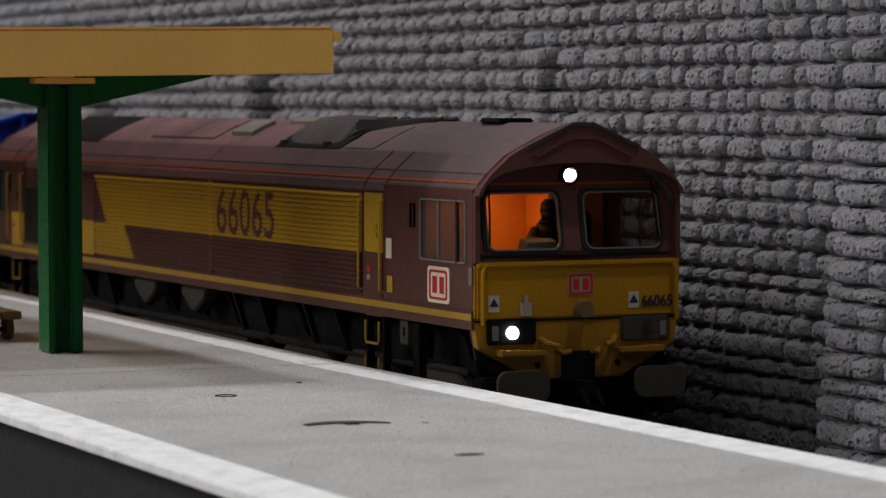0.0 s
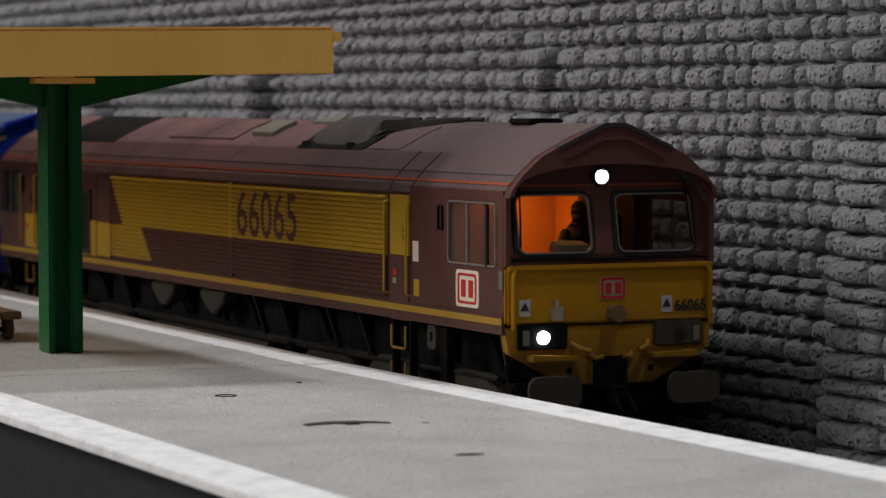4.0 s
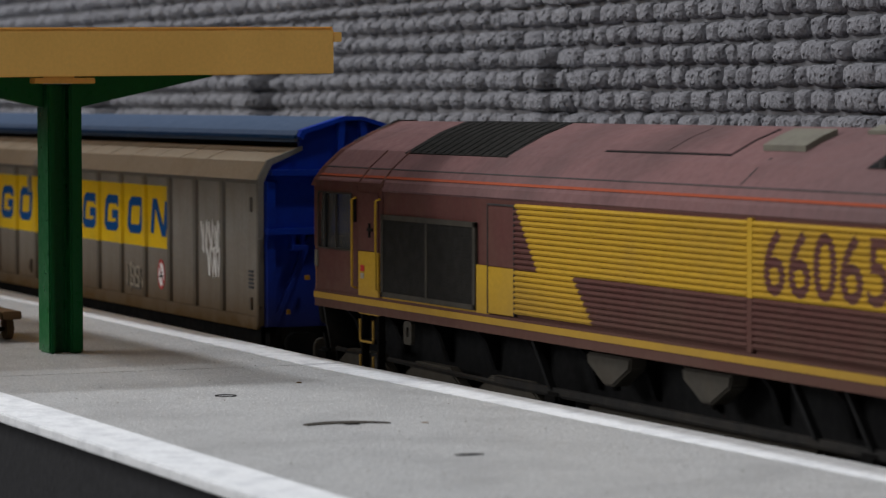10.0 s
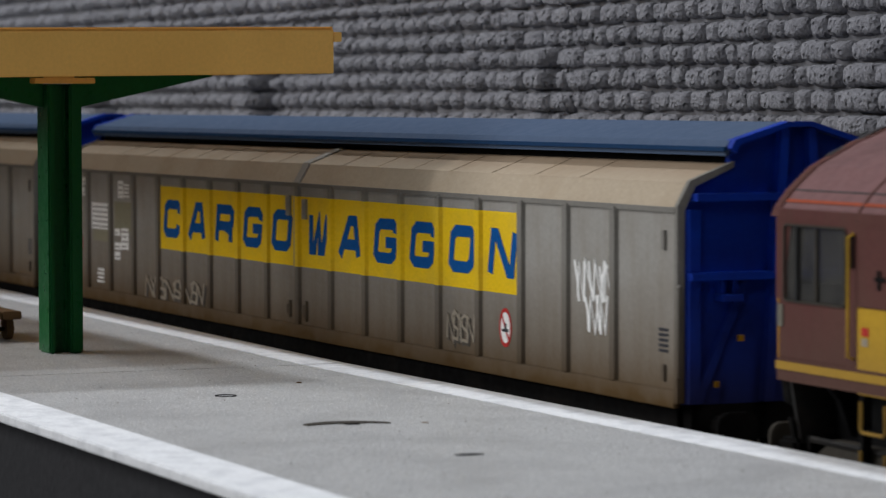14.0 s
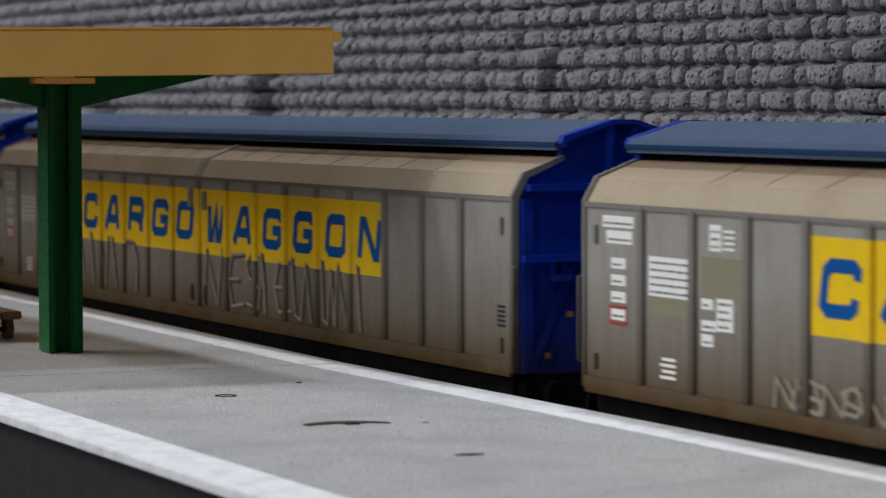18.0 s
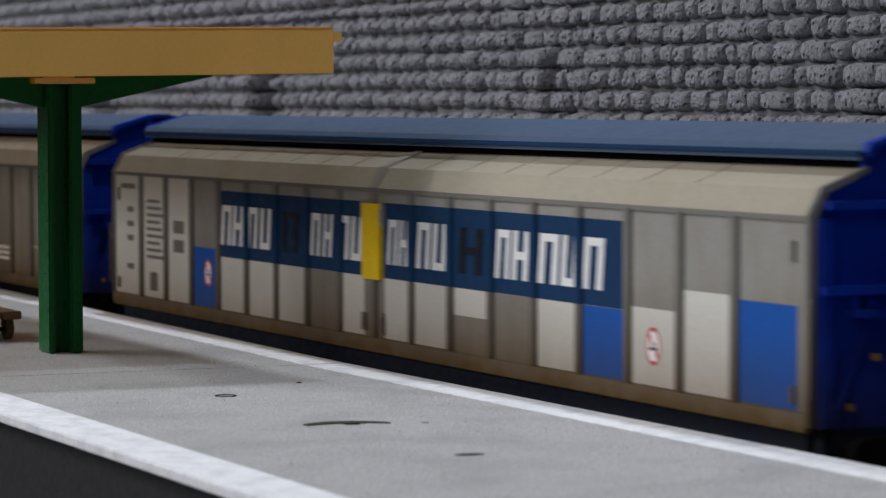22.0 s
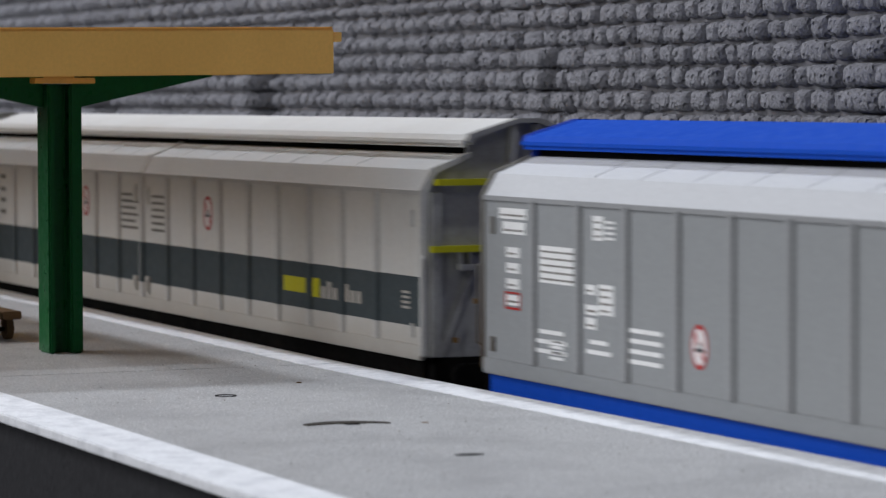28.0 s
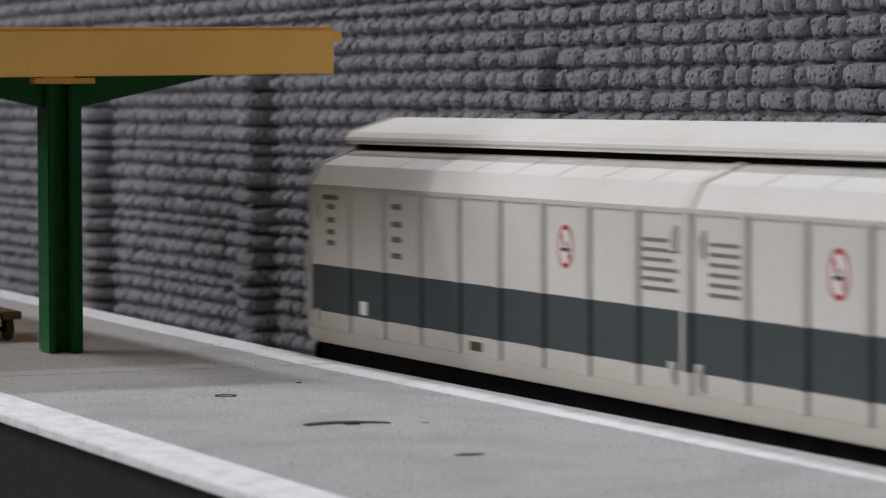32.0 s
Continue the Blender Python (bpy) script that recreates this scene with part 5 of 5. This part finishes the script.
def painted_capitals(parent, text, places, width, z0, z1, mat, slant, stroke, label):
    """One letter to a panel, leaning forward, each a thin plate of paint."""
    y = -HALF - 0.06
    inset = stroke / 2
    for x, sign in zip(places, text):
        letter = Geo()
        for k, line in enumerate(CAPITALS[sign]):
            pts = []
            for u, v in line:
                z = z0 + inset + v * (z1 - z0 - stroke)
                pts.append((x + inset + u * (width - stroke) + slant * (z - z0) / (z1 - z0), z))
            letter.prism("y", ribbon(pts, stroke), y - 0.06 - 0.02 * k, y + 0.06)
        part("letter", letter, mat, parent, label)


def block_letters(parent, spots, z0, z1, mat, slant=0.8, label="plain lettering blocks"):
    """Plain leaning blocks with a slot, where the side carries a painted name; spots are (start, width)."""
    y = -HALF - 0.06
    for k, (x, width) in enumerate(spots):
        def at(u, z):
            return (x + u + slant * (z - z0) / (z1 - z0), z)
        t = width * 0.3
        geo = Geo()
        for u in (0.0, width - t):
            geo.prism("y", [at(u, z0), at(u + t, z0), at(u + t, z1), at(u, z1)], y - 0.06, y + 0.06)
        lo = z0 + (z1 - z0) * (0.84, 0.42, 0.84, 0.0)[k % 4]
        hi = lo + (z1 - z0) * 0.16
        geo.prism("y", [at(t, lo), at(width - t, lo), at(width - t, hi), at(t, hi)], y - 0.055, y + 0.06)
        part("letter_block", geo, mat, parent, label)


def band(parent, name, mat, x0, x1, z0, z1, out=0.03, label="", over_ribs=False):
    """Colour painted on the flat panels, between the ribs."""
    cuts = [x0] + [c for c in CUTS if x0 + 0.5 < c < x1 - 0.5] + [x1]
    for a, b in zip(cuts, cuts[1:]):
        part(name, Geo().box(a + (0.45 if a in CUTS else 0), b - (0.45 if b in CUTS else 0), -HALF - out, -HALF + 0.1, z0, z1), mat, parent, label)
    if over_ribs:
        for c in cuts[1:-1]:
            part("painted_rib", Geo().prism("z", [(c - 1.25, -17.2), (c - 0.99, -18.0), (c + 0.6, -18.0), (c + 1.1, -17.2)], z0, z1), mat, parent)


def data_marks(w, mat, faint=False, patch=None):
    """Painted data plates near one end of the side, with unreadable lines on them."""
    if patch:
        bars("paint_patch", w, patch, [(-116.0, -105.0, 27.3, 29.6), (-102.0, -90.7, 29.8, 35.6)], y=-HALF - 0.01, label="olive overpainted patch")
    plates = [(-130.8, -121.4, 38.4, 40.0), (-129.6, -121.8, 36.2, 38.0)] + [(-128.2, -123.8, z, z + 1.5) for z in (32.8, 30.5, 28.2, 25.8)] + [(-116.8, -105.0, 29.7, 35.0), (-99.6, -96.4, 36.4, 39.8)]
    lines = [(-95.8, -92.9, 36.6 + 0.75 * k, 36.95 + 0.75 * k) for k in range(4)] + [(-113.4 + k % 2 * 0.5, -109.0, 18.9 + 0.8 * k, 19.3 + 0.8 * k) for k in range(4)]
    if not faint:
        plates += [(-97.6, -93.2, 26.2, 30.4), (-101.8, -98.6, 28.8, 30.2), (-101.8, -97.8, 26.0, 27.4), (-101.8, -98.6, 24.0, 25.6)]
    bars("data_plate", w, mat, plates, label="white painted data plate")
    bars("data_line", w, mat, lines)
    print_lines = []
    for x0, x1, z0, z1 in plates:
        z = z0 + 0.42
        while z + 0.4 < z1:
            x = x0 + 0.6
            k = int(z * 13 + x0) % 5
            while x < x1 - 0.9:
                step = 0.9 + 0.35 * ((k * 7) % 4)
                print_lines.append((x, min(x + step, x1 - 0.5), z, z + 0.3))
                x += step + 0.45
                k += 1
            z += 0.98
    bars("data_line", w, M_RIB, print_lines, y=-HALF - 0.09)
    bars("red_line", w, M_RED, [(-128.6, -123.4, 25.2, 25.5), (-128.6, -123.4, 27.5, 27.75), (-128.6, -128.3, 25.5, 27.5), (-123.7, -123.4, 25.5, 27.5)], y=-HALF - 0.09, label="thin red mark")


def strokes(parent, lines, mat, label, wide=0.7, out=0.0):
    """Sprayed strokes: flat ribbons of paint on the side."""
    for k, line in enumerate(lines):
        y = -HALF - 0.03 - 0.012 * (k % 5) - out
        part("graffiti_stroke", Geo().prism("y", ribbon([(p[0], p[-1]) for p in line], wide), y - 0.05, y + 0.05), mat, parent, label)


def scrawl(spots, z0, z1, rng):
    """Tall loose marks in the manner of spray-can lettering; spots are (start, width, kind)."""
    lines = []
    for x, wide, kind in spots:
        shapes = {
            "n": [[(0, 0), (0.1, 0.95), (0.75, 0.05), (1, 1)]],
            "u": [[(0, 1), (0.15, 0.1), (0.45, 0), (0.7, 0.9)], [(0.7, 0.9), (1, 0)]],
            "s": [[(1, 0.85), (0.5, 1), (0.1, 0.8), (0.25, 0.55), (0.9, 0.4), (0.8, 0.05), (0.1, 0.1)]],
            "e": [[(1, 0.95), (0.2, 0.9), (0, 0.5), (0.7, 0.5)], [(0, 0.5), (0.25, 0.05), (1, 0.1)]],
            "d": [[(0, 0), (0.1, 0.95), (0.7, 0.9), (1, 0.6), (0.95, 0)]],
            "l": [[(0, 1), (0.4, 0.5), (0.6, 0)]],
            "y": [[(0, 0.95), (0.35, 0.6), (1, 0.95)], [(0.35, 0.6), (0.5, 0)]]}[kind]
        for shape in shapes:
            lines.append([(x + u * wide + rng.uniform(-0.25, 0.25), z0 + v * (z1 - z0) + rng.uniform(-0.35, 0.35)) for u, v in shape])
    return lines


def build_wagons():
    out = []
    # yellow-banded van, first behind the locomotive
    a = build_wagon("covered_wagon", "weathered grey van with yellow lettered band and blue ends", M_GREY_SIDE, M_BEIGE_TOP, M_BLUE_ROOF, M_BLUE, M_RIB, M_FRAME)
    c = build_wagon("covered_wagon", "grimy brown-grey van with yellow band and graffiti", M_GREY_SIDE, M_BEIGE_TOP, M_BLUE_ROOF, M_BLUE, M_RIB, M_FRAME)
    rng = random.Random(3)
    for w in (a, c):
        band(w, "yellow_band", M_YELLOW_BAND, -74.2, 88.4, 27.4, 39.4, label="yellow painted band", over_ribs=True)
        painted_capitals(w, "CARGOWAGGON", [-71.8, -57.2, -42.6, -28.0, -13.6, 3.4, 18.0, 32.6, 47.4, 62.4, 76.9], 9.2, 29.7, 36.9, M_LETTER_BLUE, 1.4, 1.75, "blue painted letter")
    data_marks(a, M_WHITE, patch=M_OLIVE)
    ring_sign(a, 83.1, 22.4, 2.9)
    g = scrawl([(106.2, 2.0, "l"), (107.4, 1.6, "n"), (109.0, 3.6, "n"), (110.4, 2.2, "l"), (112.0, 3.4, "n"), (113.6, 2.4, "y"), (115.4, 2.4, "n")], 28.0, 33.4, rng) + scrawl([(109.4, 1.6, "l"), (110.6, 2.8, "n"), (113.0, 1.6, "l"), (114.0, 2.0, "n")], 23.8, 28.6, rng)
    strokes(a, g, M_WHITE, "white scrawled graffiti", 0.55)
    g = scrawl([(62.2, 3.0, "n"), (64.0, 2.6, "s"), (66.4, 2.0, "l"), (67.4, 2.8, "s"), (69.6, 3.0, "n")], 19.2, 23.6, rng)
    strokes(a, [[(x + 0.5, z - 0.4) for x, z in line] for line in g], M_RIB_DARK, "faded scrawled graffiti", 0.6)
    strokes(a, g, M_FADED, "faded scrawled graffiti", 0.45, 0.07)
    g = scrawl([(-82.4, 6.0, "n"), (-79.4, 4.0, "l"), (-76.6, 6.4, "s"), (-72.6, 3.4, "l"), (-70.4, 6.0, "n"), (-66.2, 5.0, "s"), (-62.6, 3.0, "l"), (-60.6, 6.2, "n"), (-56.4, 5.0, "s"), (-52.8, 4.6, "n")], 17.9, 21.8, rng)
    strokes(a, [[(x + 0.7, z - 0.5) for x, z in line] for line in g], M_RIB_DARK, "dark scrawled graffiti", 0.9)
    strokes(a, g, M_FADED, "faded scrawled graffiti", 0.5, 0.07)
    bars("vent_marks", a, M_DARKPRINT, [(131.3, 133.9, z, z + 0.4) for z in (22.4, 23.1, 23.8, 24.5, 25.2)])
    data_marks(c, M_GREY_PLATE, faint=True)
    ring_sign(c, -82.0, 24.0, 2.2)
    marks = [(-73.6, 5.0, "l"), (-66.6, 4.0, "l"), (-60.0, 5.4, "n"), (-52.0, 4.0, "l"), (-44.4, 8.4, "d"), (3.4, 9.6, "n"), (16.2, 8.0, "e"), (24.6, 8.8, "s"), (33.0, 3.6, "l"), (39.8, 8.0, "e"), (47.8, 9.4, "u"), (61.8, 6.0, "u"), (68.0, 6.4, "n"), (77.4, 2.0, "l")]
    g = scrawl(marks, 17.9, 28.6, rng)
    strokes(c, g, M_RIB_DARK, "dark outlined graffiti letters", 0.85)
    strokes(c, [[(x - 0.75, z + 0.35) for x, z in line] for line in g], M_FADED, "faded outline of graffiti letters", 0.45, 0.07)
    bars("vent_marks", c, M_DARKPRINT, [(131.3, 133.9, z, z + 0.4) for z in (22.4, 23.1, 23.8, 24.5, 25.2)])
    # navy-banded van
    d = build_wagon("covered_wagon", "grey van with navy lettered band and white panels", M_GREY_SIDE, M_GREY_TOP, M_BLUE_ROOF, M_BLUE, M_RIB, M_NAVY_DARK)
    band(d, "navy_band", M_NAVY, -74.2, -4.6, 27.4, 39.4, label="navy painted band", over_ribs=True)
    band(d, "navy_band", M_NAVY, 3.2, 89.0, 27.4, 39.4, label="navy painted band", over_ribs=True)
    part("yellow_stripe", Geo().box(-4.4, 2.8, -18.15, -17.3, 27.0, 39.2), M_YELLOW_BAND, d, "upright yellow stripe")
    names = [(-73.4, 5.0), (-67.4, 5.2), (-59.6, 4.6), (-53.4, 5.0), (-28.8, 4.0), (-23.2, 3.8), (-16.4, 4.4), (-10.8, 4.4), (4.6, 3.6), (9.2, 3.6), (16.4, 4.8), (22.4, 5.0), (45.8, 4.6), (51.4, 5.4), (60.4, 6.2), (67.8, 5.0), (74.8, 6.0)]
    block_letters(d, names, 29.6, 36.8, M_WHITE, 0.9, "white lettering blocks")
    block_letters(d, [(-42.6, 7.6), (32.4, 8.4)], 29.6, 36.6, M_NAVY_DARK, 0.9, "overpainted dark lettering block")
    for x0, x1, m in ((-136, -118.6, M_PANEL_WHITE), (-118.6, -103.8, M_PANEL_WHITE), (-103.8, -89.0, M_PANEL_WHITE)):
        part("white_panel", Geo().box(x0 + 0.9, x1 - 0.6, -17.44, -17.3, 17.7, 41.0), m, d, "white painted panel")
    for x0, x1, z1, m in ((-89.0, -74.2, 28.6, M_MIDBLUE), (-74.2, -59.4, 27.3, M_PANEL_WHITE), (-59.4, -44.6, 27.3, M_PANEL_WHITE), (-44.6, -29.8, 27.3, M_PANEL_WHITE), (-15, -4.4, 27.3, M_PANEL_WHITE), (3, 15, 27.3, M_PANEL_WHITE), (15, 29.8, 27.3, M_PANEL_WHITE), (59.4, 74.2, 27.3, M_PANEL_WHITE), (74.2, 89.0, 27.3, M_MIDBLUE), (89.0, 103.8, 28.0, M_PANEL_WHITE), (103.8, 118.6, 31.0, M_PANEL_WHITE), (118.6, 134.4, 30.6, M_MIDBLUE)):
        part("painted_panel", Geo().box(x0 + 0.6, x1 - 0.6, -17.44, -17.3, 17.7, z1), m, d)
    part("painted_panel", Geo().box(30.9, 43.4, -17.44, -17.3, 23.2, 27.3), M_PANEL_WHITE, d)
    ring_sign(d, -80.5, 24.0, 2.6)
    ring_sign(d, 96.0, 23.0, 2.6)
    bars("data_panel", d, M_RIB, [(-116.0, -108.0 + (i % 3), 36.0 - i * 1.35, 36.6 - i * 1.35) for i in range(9)] + [(-128, -124, z, z + 1.1) for z in (33.8, 31.0, 28.2, 22.6)] + [(-100, -94, z, z + 2.4) for z in (30.6, 27.0)] + [(-132, -123, 38.4, 39.4), (-114.0, -109.5, 19.0, 22.6)])
    # plain grimy van
    e = build_wagon("covered_wagon", "plain grimy brown-grey van with blue ends", M_BROWN_SIDE, M_BEIGE_TOP, M_BLUE_ROOF, M_BLUE, M_RIB, M_FRAME)
    data_marks(e, M_GREY_PLATE)
    ring_sign(e, -65.6, 24.6, 2.6)
    ring_sign(e, 66.8, 24.4, 2.6)
    part("joint_label", Geo().box(-2.2, 0.2, -18.0, -17.8, 38.8, 40.4), M_YELLOW_BAND, e, "small yellow label")
    for x0, x1, z0, z1 in ((16.6, 28.6, 19.6, 26.0), (46.0, 58.0, 20.0, 28.2), (103.0, 117.0, 23.4, 24.4)):
        top = [(x0 + (x1 - x0) * k / 6, z1 - rng.uniform(0, 0.14) * (z1 - z0)) for k in range(7)]
        foot = [(x1 - (x1 - x0) * k / 6, z0 + rng.uniform(0, 0.3) * (z1 - z0)) for k in range(7)]
        part("paint_patch", Geo().prism("y", top + foot, -HALF - 0.03, -HALF + 0.05), M_RIB, e, "dull overpainted graffiti patch")
        strokes(e, [[(x, z - 0.2) for x, z in top]], M_FADED, "faded pale graffiti", 0.35, 0.05)
        strokes(e, scrawl([(x0 + 1.0, (x1 - x0) * 0.4, "y"), (x0 + (x1 - x0) * 0.5, (x1 - x0) * 0.4, "n")], z0 + 0.6, z1 - 0.8, rng), M_FADED, "faded pale graffiti", 0.22, 0.05)
    strokes(e, [[(109.6, 23.8), (110.6, 20.6), (110.2, 18.0)]], M_RIB_DARK, "dark run of paint", 0.6, 0.05)
    bars("vent_marks", e, M_DARKPRINT, [(131.3, 133.9, z, z + 0.4) for z in (22.4, 23.1, 23.8, 24.5, 25.2)])
    bars("data_panel", e, M_CREAM, [(77.0, 86.0, z, z + 0.6) for z in (20.4, 21.6, 22.8)])
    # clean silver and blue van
    f = build_wagon("covered_wagon", "clean silver-grey van with bright blue roof and sill", M_SILVER_SIDE, M_SILVER_TOP_LIT, M_BLUE_CLEAN, M_BLUE, M_RIB_SILVER, M_BLUE_CLEAN)
    data_marks(f, M_WHITE)
    bars("data_plate", f, M_WHITE, [(-118.0, -108.0, 19.6, 20.2), (-118.0, -108.0, 21.0, 21.6), (-117.0, -109.0, 22.4, 23.0), (-89.0, -79.0, 20.2, 20.8), (-89.0, -79.0, 21.6, 22.2), (-89.0, -79.0, 23.0, 23.6), (-89.0, -79.0, 24.4, 25.0), (-101.5, -94.0, 20.6, 21.2), (-100.5, -95.0, 22.0, 22.6)], label="white painted data lines")
    ring_sign(f, -68.3, 23.8, 3.0)
    ring_sign(f, 67.3, 24.2, 2.7)
    bars("data_plate", f, M_WHITE, [(79.6, 85.4, 21.2, 25.2)], label="white painted data plate")
    for s in (-1, 1):
        part("lower_skirt", Geo().box(-135, 135, s * 16.6 - 0.4, s * 16.6 + 0.4, 11.8, 15.8), M_BLUE_CLEAN, f, "bright blue lower skirt")
    # two off-white vans with a slate band
    for k in range(2):
        h = build_wagon("covered_wagon", "off-white van with slate grey band and grey ends", M_WHITE_SIDE, M_WHITE_TOP, M_WHITE_TOP, M_GREY_END, M_RIB_WHITE, M_FRAME, M_LIME if k == 0 else None, M_RIB_WHITE, None if k == 0 else M_LIME)
        band(h, "slate_band", M_SLATE, -135.8, 135.8, 20.4, 28.2, label="slate grey painted band", over_ribs=True)
        ring_sign(h, -37.4, 35.2, 3.1)
        ring_sign(h, 37.4, 35.0, 3.2)
        bars("data_panel", h, M_RIB, [(-13.8, -5.0 + (i % 2) * 1.5, 37.0 - i * 1.3, 37.5 - i * 1.3) for i in range(6)] + [(5.0, 15.0 - (i % 3), 37.0 - i * 1.3, 37.5 - i * 1.3) for i in range(6)])
        bars("data_panel", h, M_RIB, [(-129, -125.6, z, z + 0.9) for z in (37.6, 35.4, 33.4, 31.6)] + [(-101, -97, z, z + 0.9) for z in (38.4, 35.6, 33.2, 30.6)] + [(-131, -124, 39.2, 40.0), (-70.4, -66.0, 18.2, 19.6)])
        bars("data_panel", h, M_WHITE, [(-114.4, -111.4, 20.8, 23.0)])
        bars("data_panel", h, M_GREY_PLATE, [(128.5, 131.5, z, z + 0.4) for z in (23.0, 23.8, 24.6, 25.4)])
        bars("lime_mark", h, M_LIME, [(76.3, 87.6, 23.0, 25.6), (89.6, 93.0, 22.6, 25.8)], label="lime yellow painted block")
        bars("pale_lettering", h, M_GREY_PLATE, [(94.0 + i * 2.6, 95.7 + i * 2.6, 22.6, 24.6 + (i % 3 == 1) * 0.9) for i in range(7)], label="pale lettering blocks")
        out.append(h)
    return [a, c, d, e, f] + out


# ---- motion of the train ----
PLACES = [(0.0, -56.9), (2.5, -56.9), (3, -54.1), (3.5, -51.2), (5.5, -15.1), (6, -0.6), (6.5, 16.2), (7, 34.3), (7.5, 51.4), (8, 70.2), (8.5, 89.3), (9, 108.1), (9.5, 127.0),
          (10, 145.1), (10.5, 163.4), (11, 182.1), (11.5, 200.3), (12, 219.1), (12.5, 237.8), (13, 257.7), (13.5, 279.0), (14, 301.4), (14.5, 326.8), (16.5, 442.8), (17, 476.6), (17.5, 511.4),
          (18, 546.9), (18.5, 585.6), (19, 628.3), (19.5, 672.4), (20, 718.2), (20.5, 768.1), (21, 819.2), (21.5, 872.5), (22, 930.0), (22.5, 992.1), (23, 1054.5), (23.5, 1119.9), (24, 1183.2),
          (24.5, 1248.6), (25, 1315.4), (25.5, 1381.6), (27.5, 1644.0), (28, 1709.7), (28.5, 1774.7), (29, 1837.9), (29.5, 1903.5), (30, 1970.1), (30.5, 2035.8), (31, 2100.0), (31.5, 2162.8), (32, 2228.9)]


def on_track(s):
    """The pose of a vehicle whose middle is s millimetres along the track, carried by its two bogies."""
    ya, yb = bend(s - 92), bend(s + 92)
    return pose(s * MM, (ya + yb) / 2 * MM, 0, 0, 0, math.degrees((yb - ya) / 184))


def motions():
    train = [locomotive, *wagons]
    behind = [0.0, -296.3, -593.0, -890.8, -1189.6, -1493.0, -1788.7, -2082.8]
    for vehicle, back in zip(train, behind):
        walk(vehicle, [(t, on_track(s + back)) for t, s in PLACES])


locomotive = build_locomotive()
wagons = build_wagons()
motions()
